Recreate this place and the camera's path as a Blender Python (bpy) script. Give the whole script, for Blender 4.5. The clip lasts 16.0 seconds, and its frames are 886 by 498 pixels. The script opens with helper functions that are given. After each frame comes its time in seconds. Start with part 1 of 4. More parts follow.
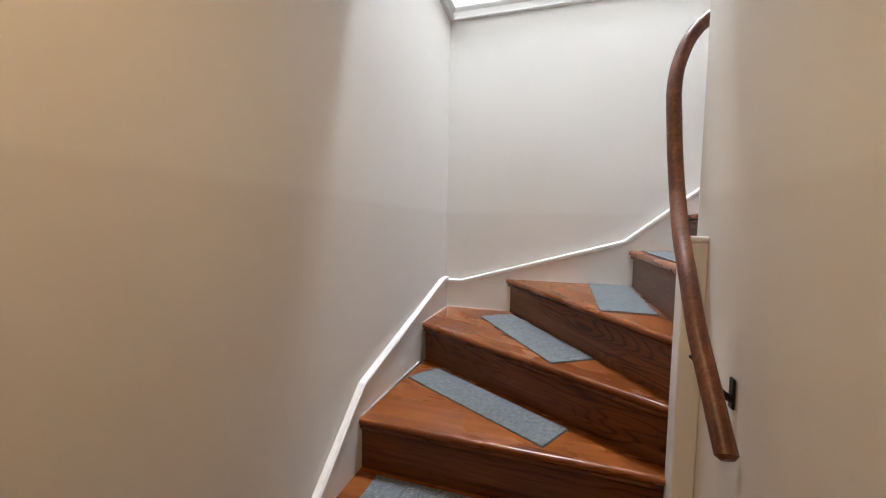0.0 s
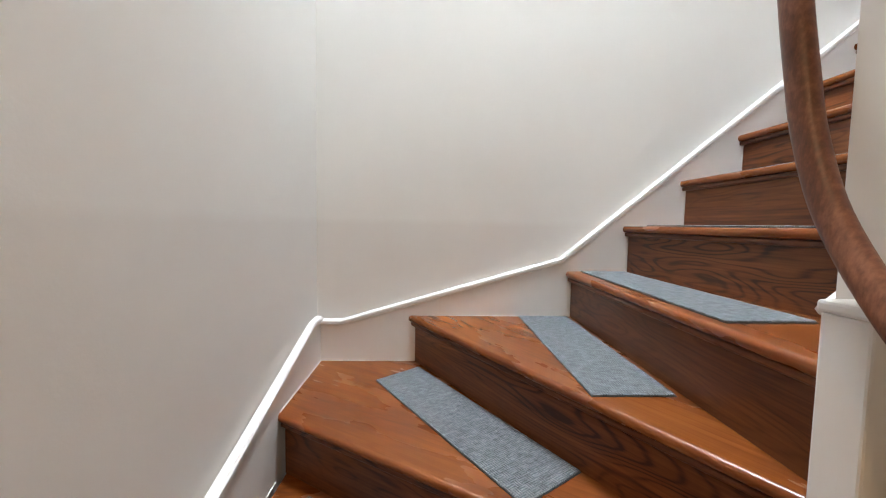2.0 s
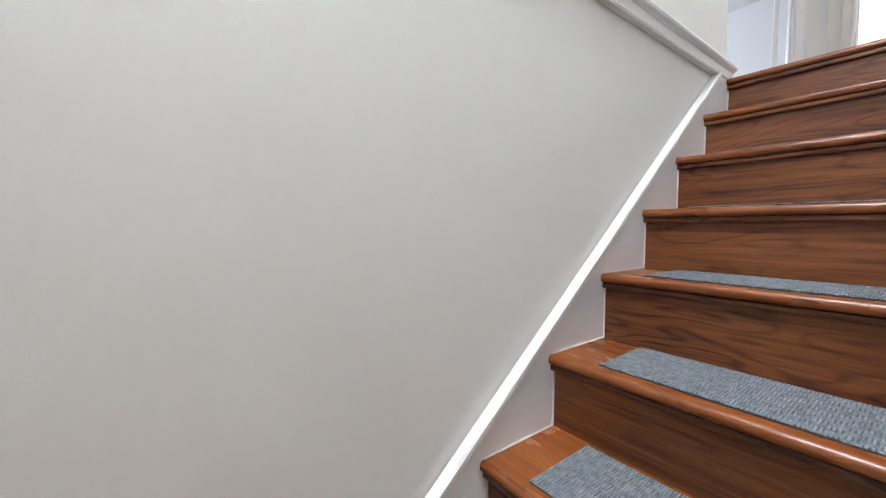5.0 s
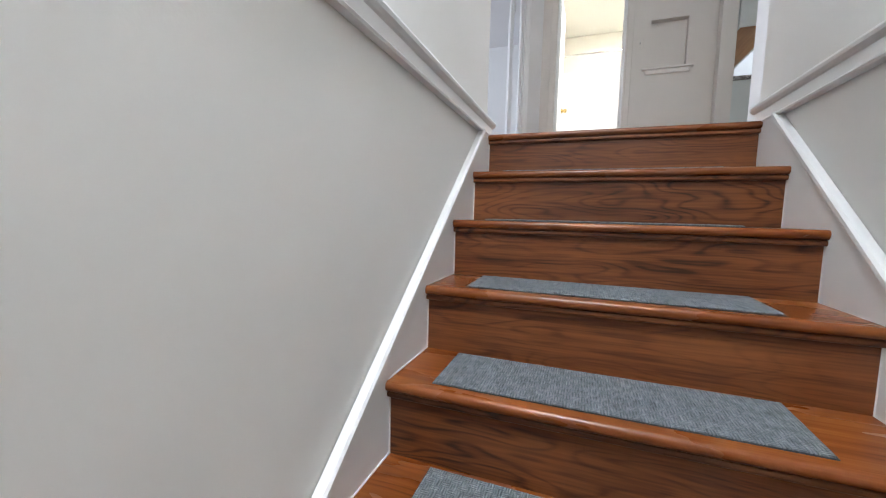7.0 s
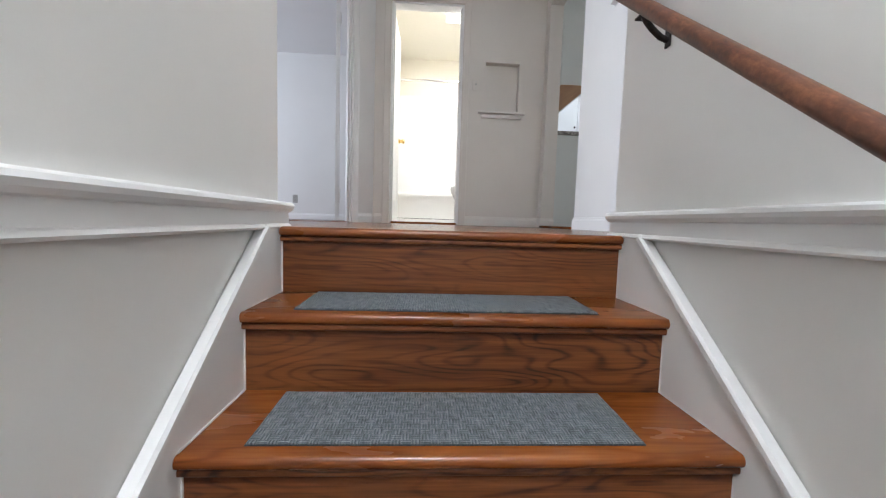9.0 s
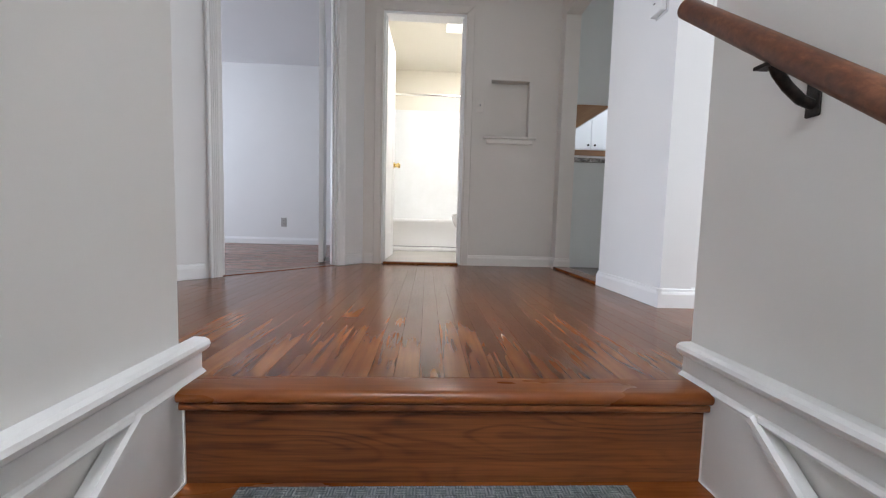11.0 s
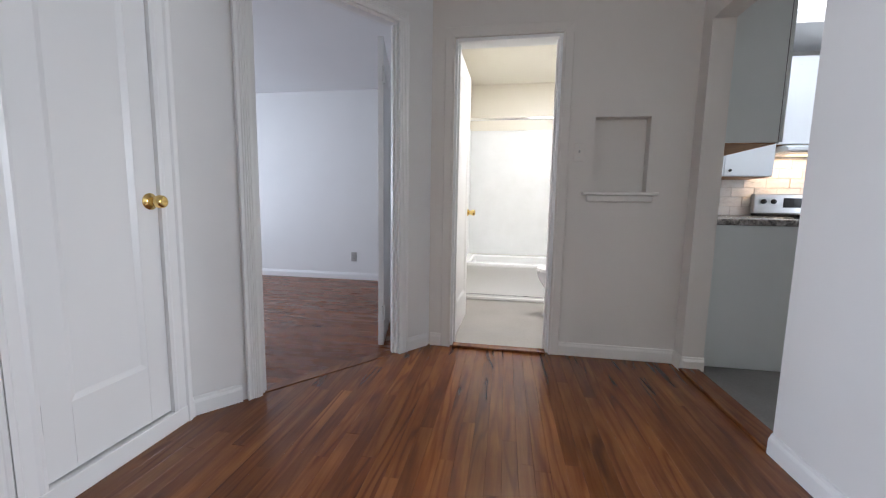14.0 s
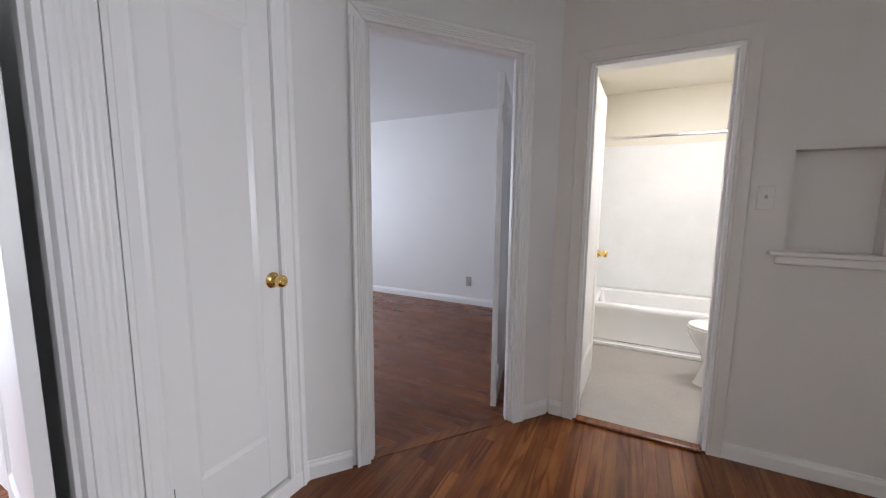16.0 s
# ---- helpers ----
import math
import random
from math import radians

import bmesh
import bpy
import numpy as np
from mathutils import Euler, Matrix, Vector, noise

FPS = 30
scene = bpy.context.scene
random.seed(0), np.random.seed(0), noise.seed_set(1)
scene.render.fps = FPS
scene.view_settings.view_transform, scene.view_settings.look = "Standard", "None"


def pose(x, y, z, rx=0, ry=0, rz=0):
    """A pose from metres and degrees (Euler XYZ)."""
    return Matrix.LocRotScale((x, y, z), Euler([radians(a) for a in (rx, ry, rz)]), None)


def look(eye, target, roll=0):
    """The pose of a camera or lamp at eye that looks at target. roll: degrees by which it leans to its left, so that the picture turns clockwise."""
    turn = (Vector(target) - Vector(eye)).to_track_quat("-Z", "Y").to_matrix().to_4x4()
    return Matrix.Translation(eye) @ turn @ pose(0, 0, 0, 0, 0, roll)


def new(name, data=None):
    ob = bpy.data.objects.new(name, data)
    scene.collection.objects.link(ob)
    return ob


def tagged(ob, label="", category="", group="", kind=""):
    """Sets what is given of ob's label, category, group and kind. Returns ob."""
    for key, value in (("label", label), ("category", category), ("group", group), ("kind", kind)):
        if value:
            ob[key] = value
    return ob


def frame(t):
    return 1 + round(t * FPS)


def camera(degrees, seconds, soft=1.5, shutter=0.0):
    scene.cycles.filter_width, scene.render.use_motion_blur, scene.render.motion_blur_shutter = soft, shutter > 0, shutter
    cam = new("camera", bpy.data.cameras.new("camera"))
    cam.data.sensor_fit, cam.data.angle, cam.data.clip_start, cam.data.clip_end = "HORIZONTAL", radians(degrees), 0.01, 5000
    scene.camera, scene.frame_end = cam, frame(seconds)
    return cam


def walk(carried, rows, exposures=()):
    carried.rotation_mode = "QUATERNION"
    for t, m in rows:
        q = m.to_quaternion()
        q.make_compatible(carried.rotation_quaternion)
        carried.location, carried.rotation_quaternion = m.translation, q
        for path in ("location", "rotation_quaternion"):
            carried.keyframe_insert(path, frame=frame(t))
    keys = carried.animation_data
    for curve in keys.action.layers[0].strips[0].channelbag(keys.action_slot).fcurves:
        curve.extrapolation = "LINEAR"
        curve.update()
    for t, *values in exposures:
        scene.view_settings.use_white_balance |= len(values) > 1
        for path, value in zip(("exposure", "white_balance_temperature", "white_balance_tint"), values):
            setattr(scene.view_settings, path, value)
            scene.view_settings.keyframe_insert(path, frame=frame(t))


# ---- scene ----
cam = camera(99.5, 16.0, 1.15)
PATH = [
    (0, (-2.159, -2.424, -1.343), (-2.752, -0.517, -1.458), 1.2),
    (0.5, (-2.188, -2.216, -1.318), (-2.66, -0.278, -1.453), 1.2),
    (1, (-2.261, -1.959, -1.347), (-2.623, 0.005, -1.457), 1.7),
    (1.5, (-2.365, -1.798, -1.264), (-2.533, 0.19, -1.394), 1.1),
    (2, (-2.395, -1.684, -1.255), (-2.317, 0.31, -1.385), 1.0),
    (2.5, (-2.356, -1.464, -1.254), (-2.077, 0.512, -1.383), 0.8),
    (3, (-2.271, -1.23, -1.138), (-1.886, 0.73, -1.24), 0.5),
    (3.2, (-2.241, -1.185, -1.127), (-1.834, 0.773, -1.191), 0.1),
    (5.3, (-2.068, -0.611, -0.617), (-0.806, 0.933, -0.774), 0.5),
    (5.5, (-2.032, -0.585, -0.582), (-0.744, 0.933, -0.777), 0.9),
    (6, (-1.96, -0.477, -0.491), (-0.452, 0.827, -0.653), 1.7),
    (6.5, (-1.922, -0.444, -0.423), (-0.199, 0.556, -0.592), 1.3),
    (7, (-1.839, -0.474, -0.403), (0.032, 0.212, -0.579), 1.4),
    (7.5, (-1.629, -0.509, -0.267), (0.326, -0.124, -0.441), 1.5),
    (8, (-1.461, -0.52, -0.184), (0.526, -0.368, -0.353), 1.6),
    (8.5, (-1.291, -0.483, -0.032), (0.703, -0.479, -0.184), 1.7),
    (9, (-1.184, -0.47, 0.031), (0.808, -0.574, -0.117), 1.7),
    (9.5, (-1.031, -0.511, 0.135), (0.959, -0.644, -0.011), 1.6),
    (10, (-0.944, -0.525, 0.21), (1.047, -0.643, 0.061), 1.5),
    (10.2, (-0.895, -0.521, 0.212), (1.097, -0.63, 0.066), 1.5),
    (12.3, (-0.485, -0.498, 0.614), (1.505, -0.48, 0.424), 1.3),
    (12.5, (-0.429, -0.491, 0.617), (1.56, -0.433, 0.421), 1.2),
    (13, (-0.286, -0.451, 0.763), (1.699, -0.322, 0.556), 1.3),
    (13.5, (-0.22, -0.446, 0.835), (1.757, -0.238, 0.617), 1.2),
    (14, (-0.127, -0.481, 0.924), (1.834, -0.159, 0.698), 1.0),
    (14.5, (-0.06, -0.5, 1.032), (1.87, -0.029, 0.801), 0.9),
    (15, (0.02, -0.464, 1.054), (1.908, 0.153, 0.817), 0.8),
    (15.5, (0.103, -0.389, 1.152), (1.939, 0.37, 0.915), 0.6),
    (16, (0.124, -0.393, 1.223), (1.893, 0.509, 0.979), 0.5),
]
walk(cam, [(t, look(eye, target, roll)) for t, eye, target, roll in PATH],
     [(0, 0.60, 6600, 13), (1, 0.72, 6550, 12), (2, 0.69, 6600, 11), (3, 0.69, 6550, 11), (5.5, 0.2, 6450, 12), (7, 0.01, 6450, 12), (8.5, -0.12, 6500, 12),
      (10, -0.22, 6650, 15), (12.5, -0.59, 6380, 14), (14, -0.61, 6420, 15), (16, -0.72, 6680, 17)])

# ---- light ----
world = bpy.data.worlds.new("sky")
scene.world = world
world.use_nodes = True
wn = world.node_tree
sky = wn.nodes.new("ShaderNodeTexSky")
sky.sky_type, sky.sun_disc = "NISHITA", False
sky.sun_elevation, sky.sun_rotation = radians(42), radians(20)
wn.links.new(sky.outputs[0], wn.nodes["Background"].inputs[0])
wn.nodes["Background"].inputs[1].default_value = 0.12
sun = new("sun", bpy.data.lights.new("sun", "SUN"))
sun.data.energy, sun.data.angle, sun.data.color = 2.5, radians(0.6), (1, 0.95, 0.88)
sun.matrix_world = pose(0, 0, 12, 48, 0, -20)


def area_light(eye, target, wide, high, watts, colour):
    lamp = new("area_light", bpy.data.lights.new("area_light", "AREA"))
    lamp.data.shape, lamp.data.size, lamp.data.size_y = "RECTANGLE", wide, high
    lamp.data.energy, lamp.data.color = watts, colour
    lamp.matrix_world = look(eye, target)
    return lamp


DAY = (0.82, 0.91, 1.0)
COOL = (0.72, 0.84, 1.0)
WARM = (1.0, 0.68, 0.36)
area_light((-2.30, -0.41, 2.94), (-2.30, -0.43, 0), 0.85, 0.62, 132, DAY)      # unseen skylight, added to light the turn of the stairs
area_light((0.05, -4.9, 1.3), (0.5, 0, 0.9), 0.55, 1.3, 148, DAY)             # unseen living room window, added to light the hall
area_light((2.6, 3.95, 1.35), (3.2, 0, 0.8), 1.5, 1.2, 78, COOL)            # bedroom window
area_light((-0.49, 3.2, 1.2), (0.9, -1.0, 0.7), 0.8, 1.3, 112, COOL)            # small room window
area_light((3.05, -0.95, 2.30), (3.05, -0.95, 0), 0.5, 0.55, 37, (0.95, 0.98, 1.0))   # bathroom skylight
area_light((3.1, -2.75, 2.36), (3.1, -2.75, 0), 0.7, 0.9, 9, COOL)         # kitchen skylight
area_light((2.75, -4.55, 1.45), (3.9, -2.4, 1.0), 0.95, 0.9, 30, DAY)        # unseen kitchen window, added to brighten the backsplash
area_light((3.90, -3.1, 1.443), (3.90, -3.1, 0), 0.08, 0.4, 4.5, (1, 0.66, 0.38))    # lamp under the range hood
area_light((-2.45, -2.50, -0.32), (-2.45, -2.45, -2), 0.16, 0.16, 5.6, WARM)   # lower hall ceiling lamp


# ---- materials ----
class Mat:
    def __init__(self, name, rough=0.5, metal=0.0, spec=0.5):
        self.m = bpy.data.materials.new(name)
        self.m.use_nodes = True
        self.t = self.m.node_tree
        self.b = self.t.nodes["Principled BSDF"]
        self.b.inputs["Roughness"].default_value = rough
        self.b.inputs["Metallic"].default_value = metal
        self.b.inputs["Specular IOR Level"].default_value = spec

    def node(self, kind, **given):
        n = self.t.nodes.new(kind)
        for key, value in given.items():
            key = key.replace("_", " ")
            if isinstance(value, bpy.types.NodeSocket):
                self.t.links.new(value, n.inputs[key])
            else:
                n.inputs[key].default_value = value
        return n

    def math(self, op, a, b=0.0):
        n = self.t.nodes.new("ShaderNodeMath")
        n.operation = op
        for i, v in enumerate((a, b)):
            if isinstance(v, bpy.types.NodeSocket):
                self.t.links.new(v, n.inputs[i])
            else:
                n.inputs[i].default_value = v
        return n.outputs[0]

    def coords(self, scale=(1, 1, 1), scatter=False):
        c = self.t.nodes.new("ShaderNodeTexCoord").outputs["Object"]
        if scatter:
            info = self.t.nodes.new("ShaderNodeObjectInfo").outputs["Random"]
            add = self.t.nodes.new("ShaderNodeVectorMath")
            add.operation = "ADD"
            mul = self.node("ShaderNodeCombineXYZ", X=self.math("MULTIPLY", info, 37.0), Y=self.math("MULTIPLY", info, 91.0), Z=self.math("MULTIPLY", info, 53.0))
            self.t.links.new(c, add.inputs[0])
            self.t.links.new(mul.outputs[0], add.inputs[1])
            c = add.outputs[0]
        return self.node("ShaderNodeMapping", Vector=c, Scale=scale).outputs[0]

    def noise(self, vector, scale, detail=3.0, rough=0.5):
        return self.node("ShaderNodeTexNoise", Vector=vector, Scale=scale, Detail=detail, Roughness=rough).outputs[0]

    def ramp(self, value, stops):
        n = self.t.nodes.new("ShaderNodeValToRGB")
        self.t.links.new(value, n.inputs[0])
        while len(n.color_ramp.elements) < len(stops):
            n.color_ramp.elements.new(0.5)
        for e, (p, c) in zip(n.color_ramp.elements, stops):
            e.position, e.color = p, (*c, 1)
        return n.outputs[0]

    def mix(self, factor, a, b, blend="MIX"):
        n = self.t.nodes.new("ShaderNodeMix")
        n.data_type, n.blend_type = "RGBA", blend
        for i, v in ((0, factor), (6, a), (7, b)):
            if isinstance(v, bpy.types.NodeSocket):
                self.t.links.new(v, n.inputs[i])
            else:
                n.inputs[i].default_value = v if i == 0 else (*v, 1)
        return n.outputs[2]

    def put(self, colour=None, rough=None, height=None, depth=0.002, strength=1.0):
        for key, v in (("Base Color", colour), ("Roughness", rough)):
            if isinstance(v, bpy.types.NodeSocket):
                self.t.links.new(v, self.b.inputs[key])
            elif v is not None:
                self.b.inputs[key].default_value = (*v, 1) if key == "Base Color" else v
        if height is not None:
            bump = self.node("ShaderNodeBump", Height=height, Distance=depth, Strength=strength)
            self.t.links.new(bump.outputs[0], self.b.inputs["Normal"])
        return self.m


def paint(name, colour, rough=0.55, wear=0.06, bump=0.0002, tone_z=None):
    """Rolled wall paint; darker and pinker below a given height, with a ragged edge."""
    m = Mat(name, rough)
    big = m.noise(m.coords(), 1.3, 4)
    fine = m.noise(m.coords(), 160, 3)
    mid = m.noise(m.coords(), 14, 4)
    low = tuple(c * (1 - wear) for c in colour)
    col = m.ramp(big, [(0.3, low), (0.7, colour)])
    if tone_z is not None:
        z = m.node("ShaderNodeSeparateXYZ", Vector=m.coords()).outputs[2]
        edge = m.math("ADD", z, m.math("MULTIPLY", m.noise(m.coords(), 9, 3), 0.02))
        low_tone = m.ramp(m.math("MULTIPLY", m.math("SUBTRACT", edge, tone_z - 0.02), 20.0), [(0.2, (0.945, 0.93, 0.925)), (0.8, (1, 1, 1))])
        col = m.mix(1.0, col, low_tone, "MULTIPLY")
    return m.put(col, m.math("ADD", rough - 0.06, m.math("MULTIPLY", mid, 0.12)), m.math("ADD", fine, m.math("MULTIPLY", mid, 1.5)), bump)


def oak(name, dark, mid, light, rough=0.3, tint=0.25, bands=9.0, stretch=0.30, contrast=1.0, coarse=1.0, relief=0.0002, vein=0.17, fine=1.0, gloss=0.5, sharp=3.0):
    """Stained oak, grain along the piece's own x."""
    m = Mat(name, rough, 0.0, gloss)
    figure = m.noise(m.coords((stretch, 3.4, 3.4), True), 2.2, 2, 0.45)
    rings = m.math("ADD", m.math("MULTIPLY", m.math("SINE", m.math("MULTIPLY", figure, bands * 6.28)), 0.5), 0.5)
    patch = m.math("MULTIPLY", m.math("SUBTRACT", m.noise(m.coords((0.5, 3, 3), True), 1.7, 2), 0.35), 2.2)
    lines = m.math("MULTIPLY", m.math("POWER", rings, sharp), m.math("MINIMUM", m.math("MAXIMUM", patch, 0.15), 1.0))
    pores = m.noise(m.coords((6.0, 190 * coarse, 190 * coarse), True), 1.0, 2, 0.6)
    streak = m.noise(m.coords((1.1, 52 * coarse, 52 * coarse), True), 1.0, 3, 0.6)
    cloud = m.noise(m.coords((1.0, 3, 3), True), 2.0, 4, 0.55)
    v = m.math("ADD", m.math("MULTIPLY", streak, 0.42 * fine), m.math("ADD", m.math("MULTIPLY", pores, 0.30 * fine), m.math("MULTIPLY", cloud, 0.42)))
    v = m.math("ADD", v, 0.36 * (1 - fine))
    v = m.math("SUBTRACT", v, m.math("MULTIPLY", lines, vein))
    col = m.ramp(v, [(0.50 - 0.20 * contrast, dark), (0.51, mid), (0.52 + 0.22 * contrast, light)])
    info = m.t.nodes.new("ShaderNodeObjectInfo").outputs["Random"]
    tone = m.math("ADD", 1 - tint, m.math("MULTIPLY", info, tint * 1.5))
    grey = m.node("ShaderNodeCombineXYZ", X=tone, Y=tone, Z=tone).outputs[0]
    col = m.mix(1.0, col, grey, "MULTIPLY")
    worn = m.noise(m.coords((1.4, 5, 5), True), 1.5, 4)
    return m.put(col, m.math("ADD", rough - 0.06, m.math("MULTIPLY", worn, 0.14)), m.math("ADD", pores, m.math("MULTIPLY", rings, 0.3)), relief, 0.5)


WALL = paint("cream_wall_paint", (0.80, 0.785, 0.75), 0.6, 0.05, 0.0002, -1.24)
# wall and trim paint darkened and warmed: dim light put into the colour
DIMHALL = paint("dim_lit_hall_paint", (0.70, 0.65, 0.59), 0.55, 0.05)
DIMTRIM = paint("dim_lit_gloss_paint", (0.77, 0.725, 0.67), 0.32, 0.04, 0.0002)
HALL = paint("white_wall_paint", (0.80, 0.79, 0.77), 0.55, 0.05)
TRIM = paint("white_gloss_paint", (0.83, 0.825, 0.81), 0.32, 0.04, 0.0001)
CEIL = paint("ceiling_paint", (0.80, 0.80, 0.80), 0.8, 0.04)
BATH = paint("bathroom_cream_paint", (0.84, 0.80, 0.70), 0.5, 0.03)
CABI = paint("cabinet_paint", (0.70, 0.72, 0.69), 0.35, 0.05, 0.0004)
CABW = paint("white_cabinet_paint", (0.82, 0.84, 0.85), 0.3, 0.03, 0.0004)
PORC = paint("porcelain", (0.85, 0.85, 0.84), 0.12, 0.02, 0.0001)
PLAS = paint("white_plastic", (0.78, 0.78, 0.76), 0.35, 0.03, 0.0002)
IVORY = paint("grey_ivory_plastic", (0.42, 0.40, 0.37), 0.4, 0.04, 0.0001)
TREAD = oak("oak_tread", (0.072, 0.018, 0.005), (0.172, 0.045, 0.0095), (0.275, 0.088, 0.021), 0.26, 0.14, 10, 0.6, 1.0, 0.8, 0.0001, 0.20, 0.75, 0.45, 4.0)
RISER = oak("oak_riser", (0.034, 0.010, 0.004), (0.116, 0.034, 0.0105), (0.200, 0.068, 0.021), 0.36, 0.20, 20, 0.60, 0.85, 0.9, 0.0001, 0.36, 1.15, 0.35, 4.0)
m = Mat("oak_handrail", 0.3)
worn = m.math("ADD", m.math("MULTIPLY", m.noise(m.coords(), 11, 5, 0.6), 0.6), m.math("MULTIPLY", m.noise(m.coords((1, 3, 1)), 70, 3, 0.6), 0.4))
RAILW = m.put(m.ramp(worn, [(0.34, (0.058, 0.019, 0.009)), (0.50, (0.125, 0.042, 0.019)), (0.66, (0.24, 0.096, 0.046))]), m.math("ADD", 0.32, m.math("MULTIPLY", worn, 0.2)), worn, 0.0002)
FLOOR = oak("oak_floor", (0.062, 0.0150, 0.0040), (0.142, 0.039, 0.0090), (0.30, 0.110, 0.030), 0.21, 0.24, 9, 0.30, 1.0, 0.5, 0.0, 0.24, 0.5, 0.40, 4.0)
BEDFL = oak("oak_bedroom_floor", (0.065, 0.017, 0.006), (0.150, 0.042, 0.013), (0.25, 0.080, 0.026), 0.26, 0.18, 6, 0.25, 0.95, 0.5, 0.0, 0.10, 0.5, 0.25)
RAWW = oak("bare_cabinet_wood", (0.20, 0.09, 0.03), (0.38, 0.19, 0.08), (0.5, 0.28, 0.13), 0.5, 0.1, 6)
m = Mat("dark_subfloor", 0.9)
DARK = m.put(m.ramp(m.noise(m.coords(), 20), [(0.3, (0.012, 0.008, 0.006)), (0.7, (0.03, 0.02, 0.014))]))
m = Mat("brass", 0.16, 1.0)
BRASS = m.put(m.ramp(m.noise(m.coords(), 60), [(0.3, (0.72, 0.50, 0.17)), (0.7, (0.86, 0.64, 0.27))]))
m = Mat("chrome", 0.12, 1.0)
CHROME = m.put(m.ramp(m.noise(m.coords(), 40), [(0.3, (0.72, 0.72, 0.72)), (0.7, (0.8, 0.8, 0.8))]))
m = Mat("dark_iron", 0.4, 0.6)
IRON = m.put(m.ramp(m.noise(m.coords(), 90), [(0.3, (0.012, 0.010, 0.009)), (0.7, (0.035, 0.028, 0.024))]), None, m.noise(m.coords(), 240), 0.0006)
m = Mat("stainless_steel", 0.3, 1.0)
STEEL = m.put(m.ramp(m.noise(m.coords((1, 120, 1)), 4), [(0.3, (0.50, 0.50, 0.50)), (0.7, (0.64, 0.64, 0.64))]))
m = Mat("black_enamel", 0.15)
BLACK = m.put(m.ramp(m.noise(m.coords(), 30), [(0.3, (0.006, 0.006, 0.007)), (0.7, (0.014, 0.014, 0.015))]))
m = Mat("granite", 0.16)
g1, g2 = m.noise(m.coords(), 55, 6, 0.7), m.noise(m.coords(), 16, 4, 0.6)
GRANITE = m.put(m.ramp(m.math("ADD", m.math("MULTIPLY", g1, 0.6), m.math("MULTIPLY", g2, 0.4)), [(0.36, (0.02, 0.02, 0.02)), (0.47, (0.16, 0.145, 0.13)), (0.56, (0.36, 0.33, 0.30)), (0.68, (0.62, 0.58, 0.53))]))
m = Mat("marble_tile", 0.22)
MARBLE = m.put(m.ramp(m.noise(m.coords((1, 1, 2.6), True), 5, 6, 0.7), [(0.28, (0.50, 0.49, 0.47)), (0.40, (0.76, 0.74, 0.72)), (0.55, (0.86, 0.85, 0.83))]))
m = Mat("grout", 0.9)
GROUT = m.put(m.ramp(m.noise(m.coords(), 90), [(0.3, (0.60, 0.58, 0.55)), (0.7, (0.70, 0.68, 0.65))]))
m = Mat("grey_vinyl", 0.42)
VINYL = m.put(m.ramp(m.math("ADD", m.math("MULTIPLY", m.noise(m.coords(), 3, 5), 0.6), m.math("MULTIPLY", m.noise(m.coords(), 70, 3), 0.4)), [(0.3, (0.15, 0.138, 0.125)), (0.7, (0.23, 0.212, 0.195))]), None, m.noise(m.coords(), 120), 0.0004)
m = Mat("pale_bath_vinyl", 0.4)
BATHFL = m.put(m.ramp(m.math("ADD", m.math("MULTIPLY", m.noise(m.coords(), 3, 5), 0.6), m.math("MULTIPLY", m.noise(m.coords(), 70, 3), 0.4)), [(0.3, (0.32, 0.295, 0.27)), (0.7, (0.40, 0.375, 0.35))]), None, m.noise(m.coords(), 120), 0.0003)
m = Mat("white_bath_panel", 0.55, 0.0, 0.25)
PANEL = m.put(m.ramp(m.noise(m.coords(), 3.5, 5, 0.6), [(0.3, (0.80, 0.81, 0.80)), (0.7, (0.86, 0.87, 0.865))]))
m = Mat("carpet_mat", 0.95, 0, 0.15)
c = m.coords((1, 1, 1), True)
sep = m.node("ShaderNodeSeparateXYZ", Vector=c)
weave = m.node("ShaderNodeTexChecker", Vector=c, Scale=50.0).outputs[1]
wx = m.math("ABSOLUTE", m.math("SINE", m.math("MULTIPLY", sep.outputs[0], 471.0)))
wy = m.math("ABSOLUTE", m.math("SINE", m.math("MULTIPLY", sep.outputs[1], 471.0)))
loops = m.math("ADD", m.math("MULTIPLY", weave, wx), m.math("MULTIPLY", m.math("SUBTRACT", 1.0, weave), wy))
flecks = m.noise(m.coords((1, 0.14, 1), True), 210, 3, 0.7)
blot = m.noise(c, 60, 4, 0.65)
v = m.math("ADD", m.math("MULTIPLY", loops, 0.20), m.math("ADD", m.math("MULTIPLY", flecks, 0.52), m.math("MULTIPLY", blot, 0.42)))
CARPET = m.put(m.ramp(v, [(0.32, (0.055, 0.064, 0.071)), (0.54, (0.132, 0.148, 0.160)), (0.78, (0.275, 0.295, 0.308))]), None, m.math("ADD", loops, flecks), 0.0025)
m = Mat("mat_edge", 0.9)
MATEDGE = m.put(m.ramp(m.noise(m.coords(), 200), [(0.3, (0.03, 0.037, 0.042)), (0.7, (0.065, 0.075, 0.08))]))
m = Mat("frosted_skylight", 0.5)
GLOW = m.put((0.9, 0.93, 0.95))
m.b.inputs["Emission Color"].default_value, m.b.inputs["Emission Strength"].default_value = (0.93, 0.97, 1.0, 1), 5.0
m = Mat("lamp_glass", 0.4)
WARMGLOW = m.put((0.9, 0.8, 0.6))
m.b.inputs["Emission Color"].default_value, m.b.inputs["Emission Strength"].default_value = (1.0, 0.75, 0.45, 1), 4.0


